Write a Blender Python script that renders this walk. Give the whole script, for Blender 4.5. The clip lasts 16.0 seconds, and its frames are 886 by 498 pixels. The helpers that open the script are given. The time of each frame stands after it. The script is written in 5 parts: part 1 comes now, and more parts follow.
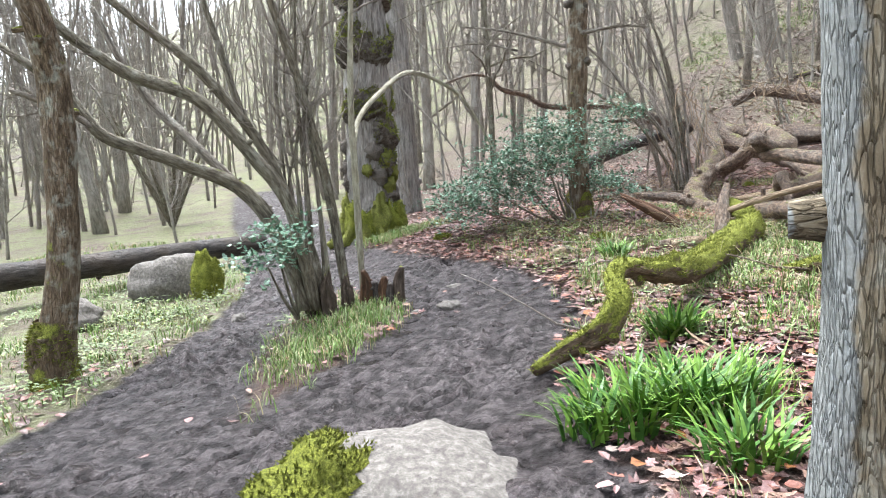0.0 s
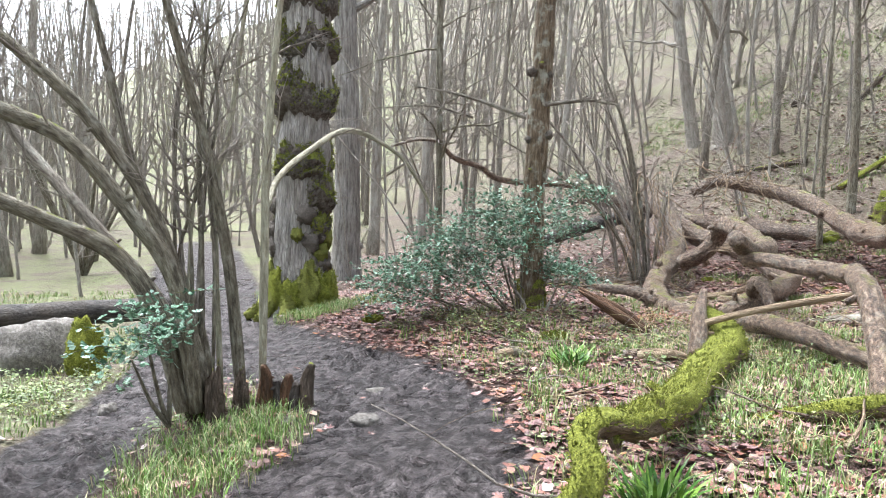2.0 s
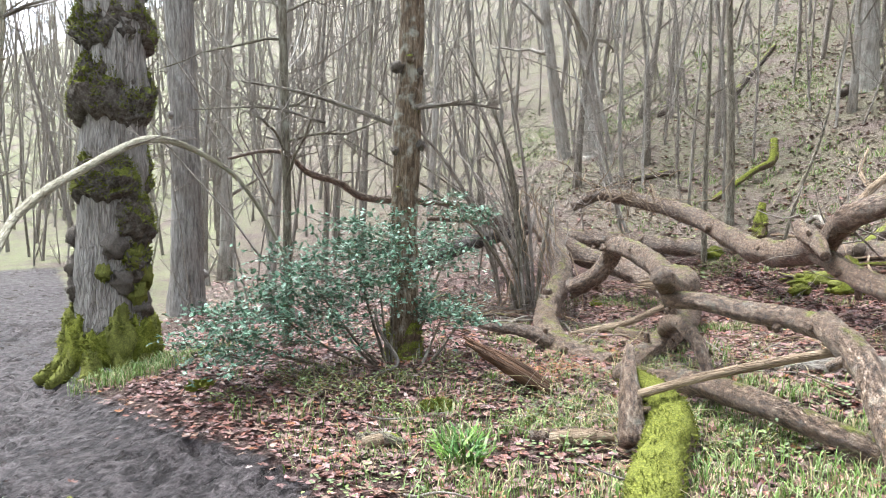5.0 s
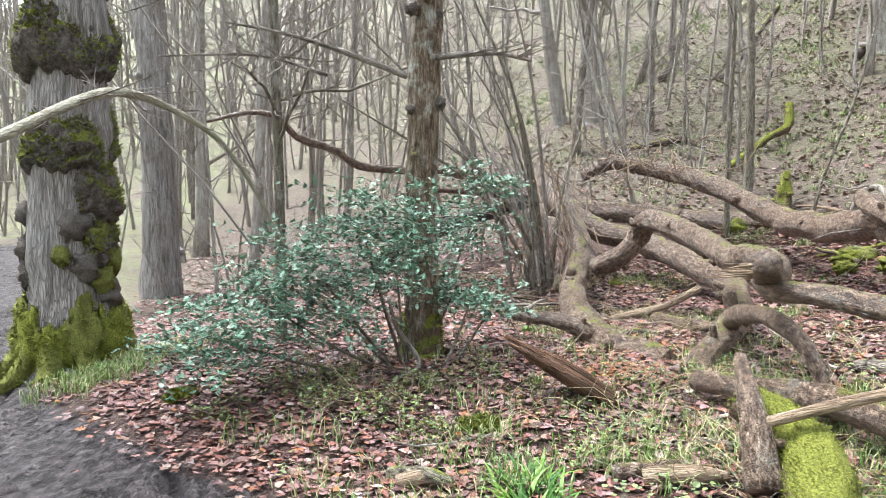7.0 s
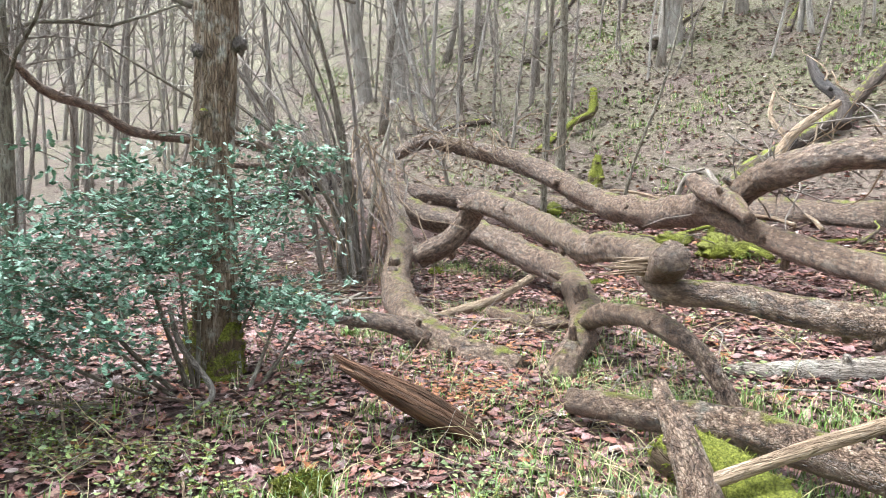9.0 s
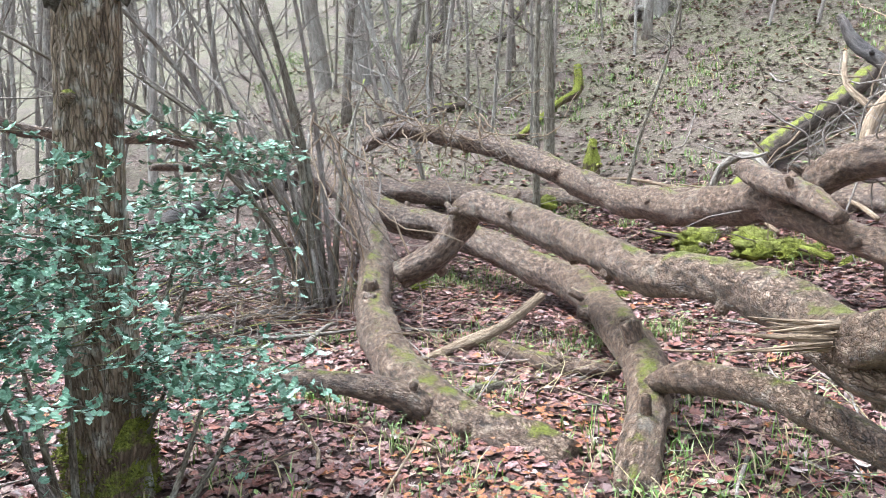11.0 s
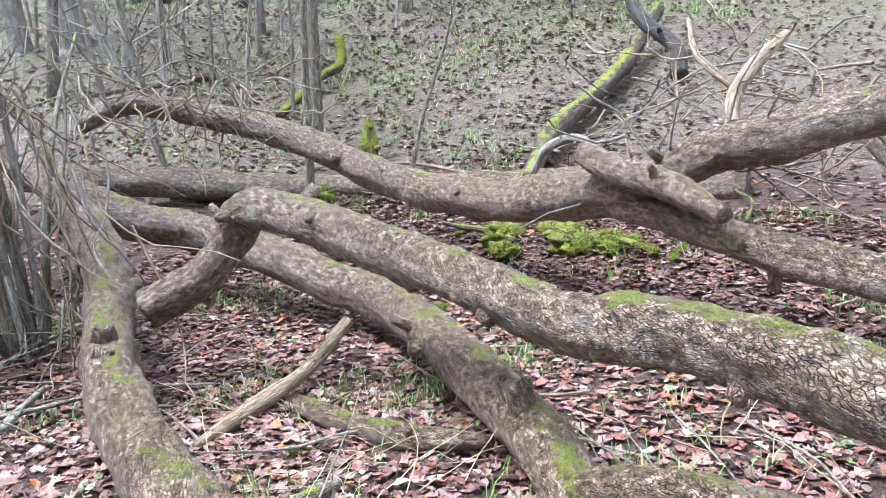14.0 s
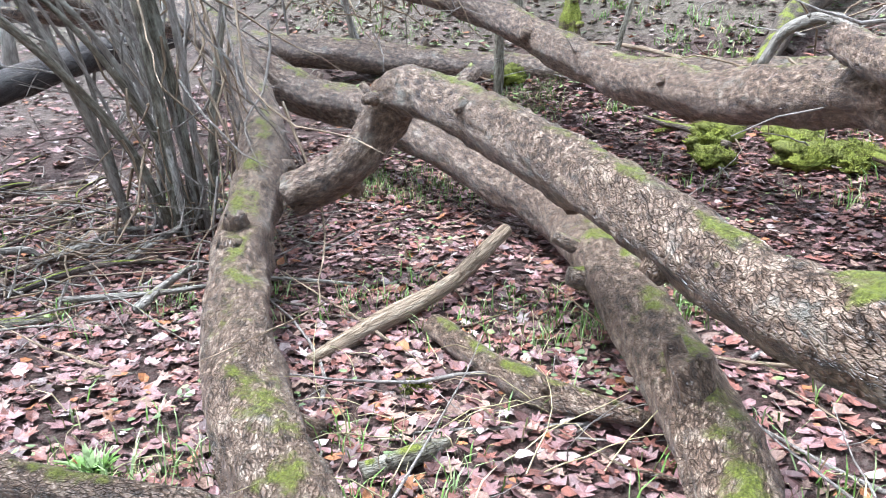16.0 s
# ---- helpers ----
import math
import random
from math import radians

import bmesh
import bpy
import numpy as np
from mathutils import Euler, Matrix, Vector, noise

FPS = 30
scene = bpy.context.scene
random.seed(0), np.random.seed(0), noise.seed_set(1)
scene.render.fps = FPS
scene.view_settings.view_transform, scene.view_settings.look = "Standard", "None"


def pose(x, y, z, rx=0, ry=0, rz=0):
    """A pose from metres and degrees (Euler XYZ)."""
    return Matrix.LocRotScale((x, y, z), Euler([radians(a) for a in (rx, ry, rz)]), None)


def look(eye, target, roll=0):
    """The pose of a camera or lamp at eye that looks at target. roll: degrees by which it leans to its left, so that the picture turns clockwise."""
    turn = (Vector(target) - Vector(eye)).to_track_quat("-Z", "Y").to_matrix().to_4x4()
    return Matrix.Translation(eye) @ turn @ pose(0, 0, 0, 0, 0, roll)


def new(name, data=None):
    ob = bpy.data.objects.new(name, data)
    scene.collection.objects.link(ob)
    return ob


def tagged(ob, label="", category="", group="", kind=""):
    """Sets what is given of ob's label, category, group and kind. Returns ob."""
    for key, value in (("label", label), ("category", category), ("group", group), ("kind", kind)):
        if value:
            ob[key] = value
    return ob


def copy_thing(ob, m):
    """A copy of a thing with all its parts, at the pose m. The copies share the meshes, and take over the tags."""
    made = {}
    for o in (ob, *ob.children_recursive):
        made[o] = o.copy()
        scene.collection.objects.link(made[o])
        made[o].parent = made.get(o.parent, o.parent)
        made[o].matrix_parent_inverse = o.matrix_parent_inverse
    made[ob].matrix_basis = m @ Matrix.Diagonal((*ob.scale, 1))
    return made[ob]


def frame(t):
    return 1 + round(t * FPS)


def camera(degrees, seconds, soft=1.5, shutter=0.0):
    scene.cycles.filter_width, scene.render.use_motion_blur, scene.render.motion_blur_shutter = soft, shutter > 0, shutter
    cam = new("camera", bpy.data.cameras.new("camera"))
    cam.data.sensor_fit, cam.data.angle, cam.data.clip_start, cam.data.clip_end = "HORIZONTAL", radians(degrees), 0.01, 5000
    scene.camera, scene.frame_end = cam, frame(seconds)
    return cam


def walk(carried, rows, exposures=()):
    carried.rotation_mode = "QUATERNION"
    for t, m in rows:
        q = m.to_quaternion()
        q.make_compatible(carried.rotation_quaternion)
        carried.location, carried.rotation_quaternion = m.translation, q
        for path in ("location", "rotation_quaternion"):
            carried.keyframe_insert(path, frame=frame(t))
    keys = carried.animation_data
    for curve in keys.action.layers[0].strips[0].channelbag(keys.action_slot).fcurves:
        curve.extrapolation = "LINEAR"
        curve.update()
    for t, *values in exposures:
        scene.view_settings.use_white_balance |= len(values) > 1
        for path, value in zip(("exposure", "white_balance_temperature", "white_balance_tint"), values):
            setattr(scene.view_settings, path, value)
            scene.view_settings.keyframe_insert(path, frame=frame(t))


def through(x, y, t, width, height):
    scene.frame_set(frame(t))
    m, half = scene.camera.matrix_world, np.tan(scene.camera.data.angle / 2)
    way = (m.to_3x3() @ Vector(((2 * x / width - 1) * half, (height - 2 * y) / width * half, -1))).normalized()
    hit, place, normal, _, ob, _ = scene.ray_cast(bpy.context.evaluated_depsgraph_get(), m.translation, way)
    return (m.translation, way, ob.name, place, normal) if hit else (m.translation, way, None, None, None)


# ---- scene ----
cam = camera(62.7, 16.0, 1.0)
EXPOSURE = 2.2
TINT = 8
PATH = [
    (0, (0.404, 0.787, 1.481), (0.317, 2.769, 1.226), -2.9),
    (0.5, (0.388, 1.127, 1.448), (0.379, 3.11, 1.19), -1.9),
    (1, (0.411, 1.432, 1.485), (0.337, 3.42, 1.274), -0.5),
    (1.5, (0.491, 1.751, 1.551), (0.323, 3.737, 1.386), 0.6),
    (1.9, (0.515, 1.988, 1.605), (0.513, 3.985, 1.494), 1.7),
    (2, (0.525, 2.044, 1.611), (0.584, 4.041, 1.524), 1.7),
    (2.5, (0.586, 2.296, 1.68), (0.908, 4.27, 1.666), 1.8),
    (3, (0.713, 2.61, 1.717), (1.146, 4.561, 1.774), 2.2),
    (3.5, (0.74, 2.84, 1.791), (1.258, 4.77, 1.861), 2.7),
    (4, (0.689, 3.151, 1.75), (1.209, 5.082, 1.782), 2.3),
    (4.5, (0.749, 3.5, 1.755), (1.196, 5.45, 1.762), 1.2),
    (4.7, (0.77, 3.619, 1.79), (1.195, 5.574, 1.772), 0.7),
    (6.8, (0.621, 4.892, 1.831), (1.011, 6.849, 1.71), 0.2),
    (7, (0.599, 5.001, 1.835), (1.076, 6.939, 1.704), 0.2),
    (7.5, (0.619, 5.221, 1.822), (1.26, 7.109, 1.665), 0.7),
    (8, (0.736, 5.566, 1.805), (1.458, 7.426, 1.669), 0.9),
    (8.5, (0.764, 5.935, 1.785), (1.615, 7.739, 1.636), 0.9),
    (9, (0.855, 6.242, 1.794), (1.844, 7.971, 1.621), 1.2),
    (9.5, (1.116, 6.571, 1.805), (2.153, 8.272, 1.623), 0.7),
    (9.7, (1.178, 6.702, 1.814), (2.229, 8.394, 1.628), 0.5),
    (11.8, (1.668, 8.199, 1.918), (2.786, 9.839, 1.674), -2.9),
    (12, (1.706, 8.253, 1.894), (2.867, 9.86, 1.631), -3.1),
    (12.5, (1.868, 8.469, 1.871), (3.1, 10.022, 1.605), -3.2),
    (13, (2.019, 8.684, 1.88), (3.372, 10.128, 1.596), -1.8),
    (13.5, (2.131, 8.945, 1.929), (3.618, 10.253, 1.649), -1.9),
    (14, (2.212, 9.156, 1.96), (3.78, 10.366, 1.685), -1.3),
    (14.5, (2.395, 9.24, 1.965), (3.856, 10.569, 1.652), 0.1),
    (15, (2.6, 9.312, 1.981), (3.919, 10.753, 1.553), 0.4),
    (15.5, (2.753, 9.429, 1.962), (3.987, 10.912, 1.437), 1.0),
    (16, (2.901, 9.524, 1.94), (4.029, 11.069, 1.356), 0.5),
]
walk(cam, [(t, look(eye, target, roll)) for t, eye, target, roll in PATH], [(0, EXPOSURE, 6050, TINT), (4.5, EXPOSURE, 6050, TINT), (9.5, EXPOSURE + 0.1, 6000, TINT), (12, EXPOSURE + 0.1, 5450, TINT), (16, EXPOSURE + 0.12, 5350, TINT)])

# ---- world, sun, exposure ----
world = bpy.data.worlds.new("overcast_sky")
scene.world = world
world.use_nodes = True
wn, wl = world.node_tree.nodes, world.node_tree.links
sky = wn.new("ShaderNodeTexSky")
sky.sky_type, sky.sun_disc = "NISHITA", False
sky.sun_elevation, sky.sun_rotation = radians(66), radians(-39)
sky.air_density, sky.dust_density, sky.ozone_density = 1.0, 4.0, 1.0
haze = wn.new("ShaderNodeHueSaturation")
haze.inputs["Saturation"].default_value = 0.25
wl.new(sky.outputs[0], haze.inputs["Color"])
wl.new(haze.outputs[0], wn["Background"].inputs[0])
wn["Background"].inputs[1].default_value = 0.15
sun = new("sun", bpy.data.lights.new("sun", "SUN"))
sun.data.energy, sun.data.angle, sun.data.color = 1.5, radians(22), (1, 0.97, 0.93)
sun.matrix_world = look((-8.5, 22.5, 30), (0, 12, 0))



# ---- materials ----
class Nodes:
    """Short hand for building one node material."""

    def __init__(self, name, rough=0.8, spec=0.3):
        self.mat = bpy.data.materials.new(name)
        self.mat.use_nodes = True
        self.n, self.l = self.mat.node_tree.nodes, self.mat.node_tree.links
        self.out = self.n["Principled BSDF"]
        self.out.inputs["Roughness"].default_value = rough
        self.out.inputs["Specular IOR Level"].default_value = spec

    def attr(self, name):
        a = self.n.new("ShaderNodeAttribute")
        a.attribute_name = name
        return a

    def coords(self, name="along", scale=(1, 1, 1)):
        m = self.n.new("ShaderNodeMapping")
        m.inputs["Scale"].default_value = scale
        if name == "place":
            src = self.n.new("ShaderNodeNewGeometry").outputs["Position"]
        else:
            src = self.attr(name).outputs["Vector"]
        self.l.new(src, m.inputs[0])
        return m.outputs[0]

    def noise(self, vec, scale, detail=5, rough=0.6):
        t = self.n.new("ShaderNodeTexNoise")
        t.inputs["Scale"].default_value, t.inputs["Detail"].default_value, t.inputs["Roughness"].default_value = scale, detail, rough
        self.l.new(vec, t.inputs["Vector"])
        return t.outputs[0]

    def cells(self, vec, scale, feature="F1"):
        t = self.n.new("ShaderNodeTexVoronoi")
        t.feature = feature
        t.inputs["Scale"].default_value = scale
        self.l.new(vec, t.inputs["Vector"])
        return t.outputs[0]

    def ramp(self, fac, stops):
        r = self.n.new("ShaderNodeValToRGB")
        while len(r.color_ramp.elements) < len(stops):
            r.color_ramp.elements.new(0.5)
        for e, (p, c) in zip(r.color_ramp.elements, stops):
            e.position, e.color = p, (*c, 1) if len(c) == 3 else c
        self.l.new(fac, r.inputs[0])
        return r.outputs[0]

    def math(self, op, a, b=0.0):
        m = self.n.new("ShaderNodeMath")
        m.operation = op
        for i, v in enumerate((a, b)):
            if isinstance(v, (int, float)):
                m.inputs[i].default_value = v
            else:
                self.l.new(v, m.inputs[i])
        return m.outputs[0]

    def mix(self, fac, a, b):
        m = self.n.new("ShaderNodeMix")
        m.data_type = "RGBA"
        for i, v in ((0, fac), (6, a), (7, b)):
            if isinstance(v, (int, float)):
                m.inputs[i].default_value = v
            elif isinstance(v, tuple):
                m.inputs[i].default_value = (*v, 1)
            else:
                self.l.new(v, m.inputs[i])
        return m.outputs[2]

    def bump(self, height, strength=0.5, distance=0.02):
        b = self.n.new("ShaderNodeBump")
        b.inputs["Strength"].default_value, b.inputs["Distance"].default_value = strength, distance
        self.l.new(height, b.inputs["Height"])
        self.l.new(b.outputs[0], self.out.inputs["Normal"])

    def color(self, c):
        self.l.new(c, self.out.inputs["Base Color"])

    def up(self):
        s = self.n.new("ShaderNodeSeparateXYZ")
        self.l.new(self.n.new("ShaderNodeNewGeometry").outputs["Normal"], s.inputs[0])
        return s.outputs[2]

    def step(self, v, lo, hi):
        m = self.n.new("ShaderNodeMapRange")
        m.interpolation_type = "SMOOTHSTEP"
        m.inputs["From Min"].default_value, m.inputs["From Max"].default_value = lo, hi
        self.l.new(v, m.inputs[0])
        return m.outputs[0]


MOSS_DARK, MOSS_LIGHT = (0.05, 0.06, 0.012), (0.32, 0.345, 0.06)


def bark_material(name, dark, mid, pale, moss=0.0, lichen=0.3, ridge=34, rough=0.75, stretch=0.22, relief=0.02, spec=0.18, side=0.0, cracked=0.3):
    """Bark that runs along the limb: furrows, blotches of lichen, and moss on the upper side."""
    k = Nodes(name, rough, spec)
    v = k.coords("along", (1, 1, stretch))
    w = k.coords("place")
    fur = k.noise(v, ridge, 6, 0.65)
    warp = k.n.new("ShaderNodeVectorMath")
    warp.operation = "ADD"
    k.l.new(v, warp.inputs[0])
    k.l.new(k.mix(0.95, k.noise(v, ridge * 0.6, 4), (0.0, 0.0, 0.0)), warp.inputs[1])
    plates = k.cells(warp.outputs[0], ridge * 2.4, "DISTANCE_TO_EDGE")
    base = k.ramp(fur, [(0.36, dark), (0.52, mid), (0.72, pale)])
    crack = k.step(plates, -0.02, 0.16)
    base = k.mix(crack, k.mix(cracked, base, tuple(0.5 * c for c in dark)), base)
    fleck = k.step(k.noise(w, 120, 3, 0.7), 0.55, 0.68)
    base = k.mix(k.math("MULTIPLY", fleck, 0.22), base, pale)
    blot = k.step(k.noise(w, 7, 5), 0.60 - 0.12 * lichen, 0.70)
    base = k.mix(k.math("MULTIPLY", blot, min(1, 0.9 * lichen)), base, (0.46, 0.47, 0.40))
    tone = k.noise(w, 1.7, 3)
    base = k.mix(k.step(tone, 0.35, 0.7), base, k.mix(0.3, base, (0.13, 0.09, 0.06)))
    if side:
        sep = k.n.new("ShaderNodeSeparateXYZ")
        k.l.new(k.n.new("ShaderNodeNewGeometry").outputs["Normal"], sep.inputs[0])
        crust = k.step(k.math("ADD", k.math("MULTIPLY", sep.outputs[0], -1.0), k.math("MULTIPLY", k.noise(w, 6, 5), 0.5)), 1.0, 1.12)
        pale_crust = k.ramp(k.noise(w, 45, 6, 0.7), [(0.3, (0.15, 0.16, 0.16)), (0.65, (0.3, 0.325, 0.33))])
        base = k.mix(k.math("MULTIPLY", crust, side), base, pale_crust)
    h = k.math("ADD", k.math("MULTIPLY", fur, 0.7), k.math("MULTIPLY", crack, 0.8))
    if moss > 0:
        cover = k.math("ADD", k.math("MULTIPLY", k.up(), 0.55), k.noise(w, 5.5, 6, 0.7))
        m = k.step(cover, 1.25 - 0.85 * moss, 1.4 - 0.85 * moss)
        fuzz = k.noise(w, 90, 4, 0.7)
        green = k.ramp(fuzz, [(0.3, MOSS_DARK), (0.68, MOSS_LIGHT)])
        base = k.mix(m, base, green)
        h = k.math("ADD", k.math("MULTIPLY", h, k.math("SUBTRACT", 1.0, k.math("MULTIPLY", m, 0.8))), k.math("MULTIPLY", m, k.math("MULTIPLY", k.noise(w, 38, 6, 0.8), 2.4)))
    k.color(base)
    k.bump(h, 0.8, relief)
    return k.mat


BARK_GREY = bark_material("bark_grey", (0.11, 0.095, 0.08), (0.28, 0.25, 0.21), (0.46, 0.43, 0.375), 0.25, 0.5)
BARK_FALLEN = bark_material("bark_fallen_wet", (0.03, 0.018, 0.011), (0.175, 0.112, 0.074), (0.54, 0.42, 0.31), 0.29, 0.28, 34, 0.36, 0.55, 0.045, 0.45, 0.0, 0.42)
BARK_BEECH = bark_material("bark_far_grey", (0.2, 0.185, 0.16), (0.36, 0.335, 0.295), (0.5, 0.47, 0.42), 0.12, 0.6, 14)
BARK_BROWN = bark_material("bark_brown_peeling", (0.06, 0.042, 0.027), (0.19, 0.14, 0.09), (0.40, 0.35, 0.28), 0.75, 0.85, 26, 0.75, 0.2, 0.04)
BARK_DARK = bark_material("bark_black_wet", (0.02, 0.018, 0.017), (0.055, 0.048, 0.045), (0.12, 0.105, 0.095), 0.15, 0.1, 26, 0.5)
BARK_MOSSY = bark_material("bark_moss_covered", (0.06, 0.045, 0.03), (0.14, 0.10, 0.065), (0.25, 0.2, 0.14), 0.84, 0.1, 30, 0.9)
BARK_HAZEL = bark_material("bark_hazel_olive", (0.07, 0.06, 0.045), (0.21, 0.19, 0.14), (0.42, 0.40, 0.33), 0.34, 0.5, 40, 0.7)
BARK_PALE = bark_material("bark_pale_stem", (0.25, 0.23, 0.16), (0.42, 0.40, 0.30), (0.58, 0.55, 0.44), 0.05, 0.3, 30)
BARK_OAK = bark_material("bark_oak_grey", (0.15, 0.14, 0.13), (0.33, 0.31, 0.29), (0.48, 0.46, 0.43), 0.12, 0.3, 22, 0.85, 0.12, 0.035)
BARK_HALF = bark_material("bark_dark_half_mossy", (0.03, 0.025, 0.02), (0.09, 0.07, 0.055), (0.2, 0.16, 0.13), 0.42, 0.1, 28, 0.7)
BARK_LICHEN = bark_material("bark_lichen_side", (0.06, 0.05, 0.03), (0.2, 0.165, 0.11), (0.36, 0.33, 0.26), 0.2, 0.5, 30, 0.8, 0.16, 0.025, 0.18, 0.8, 0.35)
BARK_BURL = bark_material("bark_burl_mossy_top", (0.04, 0.034, 0.028), (0.13, 0.115, 0.1), (0.27, 0.25, 0.22), 0.62, 0.15, 24, 0.9, 0.8, 0.05)
TWIG = bark_material("bark_twig", (0.2, 0.17, 0.145), (0.36, 0.32, 0.28), (0.54, 0.5, 0.45), 0.0, 0.3, 60)
DEADWOOD = bark_material("dead_wood_pale", (0.16, 0.11, 0.07), (0.36, 0.27, 0.18), (0.55, 0.46, 0.34), 0.1, 0.2, 40, 0.7, 0.08)
ROTTEN = bark_material("rotten_wood_red", (0.05, 0.03, 0.018), (0.11, 0.055, 0.03), (0.22, 0.125, 0.075), 0.0, 0.02, 30, 0.7, 0.06, 0.03)


def moss_material(name, dark, light):
    k = Nodes(name, 0.95, 0.1)
    w = k.coords("place")
    f = k.noise(w, 70, 6, 0.75)
    big = k.noise(w, 9, 4)
    k.color(k.mix(k.step(big, 0.3, 0.7), k.ramp(f, [(0.3, tuple(0.5 * c for c in dark)), (0.65, light)]), k.ramp(f, [(0.35, dark), (0.7, tuple(0.7 * c for c in light))])))
    k.bump(f, 1.0, 0.02)
    return k.mat


MOSS = moss_material("moss_yellow_green", MOSS_DARK, MOSS_LIGHT)
MOSS_BURL = moss_material("moss_olive", (0.07, 0.068, 0.025), (0.29, 0.31, 0.075))
BURL = moss_material("burl_bark", (0.06, 0.05, 0.042), (0.26, 0.23, 0.20))


def leaf_material(name, tone, rough=0.55, spread=0.25, through=0.0):
    k = Nodes(name, rough, 0.26)
    w = k.coords("place")
    a, b = tuple((1 - spread) * c for c in tone), tuple(min(1, (1 + spread) * c) for c in tone)
    k.color(k.mix(k.step(k.noise(w, 23, 3), 0.3, 0.7), a, b))
    k.out.inputs["Transmission Weight"].default_value = through
    return k.mat


def litter_material(name, tone, rough):
    """Wet dead leaf: its own tone for each leaf, with blotches and decay."""
    k = Nodes(name, rough + 0.1, 0.36)
    own, w = k.coords("along"), k.coords("place")
    t = k.n.new("ShaderNodeTexWhiteNoise")
    k.l.new(own, t.inputs["Vector"])
    c = k.mix(t.outputs[0], tuple(0.42 * v for v in tone), tuple(min(1, 1.18 * v) for v in tone))
    c = k.mix(k.step(k.noise(w, 55, 5, 0.7), 0.42, 0.7), c, k.mix(0.55, c, (0.05, 0.03, 0.024)))
    k.color(c)
    k.bump(k.noise(w, 90, 4), 0.5, 0.008)
    return k.mat


LITTER = [litter_material("dead_leaf_" + n, c, r) for n, c, r in (
    ("russet", (0.25, 0.10, 0.072), 0.32), ("tan", (0.31, 0.195, 0.145), 0.36), ("pink_brown", (0.31, 0.17, 0.16), 0.27),
    ("dark", (0.125, 0.06, 0.052), 0.28), ("pale", (0.48, 0.38, 0.34), 0.32), ("orange", (0.33, 0.13, 0.045), 0.45))]
GRASS = [leaf_material("grass_" + n, c, 0.5) for n, c in (("fresh", (0.13, 0.22, 0.045)), ("light", (0.25, 0.32, 0.14)), ("straw", (0.42, 0.36, 0.2)))]
GARLIC = [leaf_material("broad_blade_" + n, c, 0.38) for n, c in (("deep", (0.045, 0.115, 0.018)), ("bright", (0.125, 0.225, 0.035)))]
HOLLY = [leaf_material("holly_leaf_" + n, c, 0.28) for n, c in (("deep", (0.075, 0.155, 0.095)), ("mid", (0.16, 0.27, 0.18)), ("light", (0.33, 0.46, 0.36)))]
IVY = [leaf_material("ground_herb_" + n, c, 0.5) for n, c in (("dull", (0.13, 0.17, 0.075)), ("bright", (0.21, 0.27, 0.095)))]


def ground_material():
    k = Nodes("forest_floor", 0.8, 0.22)
    w = k.coords("place")
    fine, mid, big = k.noise(w, 60, 6, 0.7), k.noise(w, 9, 6, 0.65), k.noise(w, 0.8, 4)
    clod = k.noise(w, 17, 5, 0.6)
    pit = k.step(k.cells(w, 7), 0.08, 0.4)
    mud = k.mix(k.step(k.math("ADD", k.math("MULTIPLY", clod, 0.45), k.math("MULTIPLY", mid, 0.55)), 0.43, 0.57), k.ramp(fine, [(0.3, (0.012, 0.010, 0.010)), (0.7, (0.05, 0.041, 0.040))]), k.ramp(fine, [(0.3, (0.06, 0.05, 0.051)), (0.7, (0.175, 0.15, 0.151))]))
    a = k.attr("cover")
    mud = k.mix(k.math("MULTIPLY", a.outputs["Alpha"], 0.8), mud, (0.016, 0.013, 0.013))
    leaves = k.ramp(k.noise(w, 11, 8, 0.75), [(0.33, (0.06, 0.044, 0.036)), (0.5, (0.165, 0.125, 0.104)), (0.7, (0.32, 0.26, 0.22))])
    litter = k.mix(fine, k.mix(0.5, leaves, (0.08, 0.05, 0.035)), leaves)
    green = k.ramp(fine, [(0.3, (0.11, 0.125, 0.055)), (0.7, (0.28, 0.30, 0.15))])
    turf = k.mix(k.step(mid, 0.34, 0.54), litter, green)
    sep = k.n.new("ShaderNodeSeparateColor")
    k.l.new(a.outputs["Color"], sep.inputs[0])
    soil = k.mix(k.math("MULTIPLY", sep.outputs[1], k.step(big, 0.3, 0.6)), litter, turf)
    # brown soil under the leaf carpet, darkened to paint the shade between leaves
    gap_shade = k.ramp(fine, [(0.3, (0.016, 0.010, 0.008)), (0.7, (0.14, 0.08, 0.066))])
    soil = k.mix(k.math("MULTIPLY", sep.outputs[2], k.step(k.noise(w, 25, 5), 0.3, 0.55)), soil, gap_shade)
    m = k.step(k.math("ADD", sep.outputs[0], k.math("MULTIPLY", k.math("SUBTRACT", mid, 0.5), 0.7)), 0.35, 0.65)
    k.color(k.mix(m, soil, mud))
    wet = k.math("MULTIPLY", m, k.math("MAXIMUM", a.outputs["Alpha"], k.step(k.noise(w, 3.5, 4), 0.45, 0.65)))
    r = k.n.new("ShaderNodeMapRange")
    r.inputs["To Min"].default_value, r.inputs["To Max"].default_value = 0.62, 0.16
    k.l.new(wet, r.inputs[0])
    k.l.new(r.outputs[0], k.out.inputs["Roughness"])
    k.bump(k.math("ADD", k.math("ADD", k.math("MULTIPLY", fine, 0.6), k.math("MULTIPLY", clod, 1.2)), k.math("ADD", k.math("MULTIPLY", mid, 1.5), k.math("MULTIPLY", pit, k.math("MULTIPLY", m, 0.5)))), 1.0, 0.06)
    return k.mat


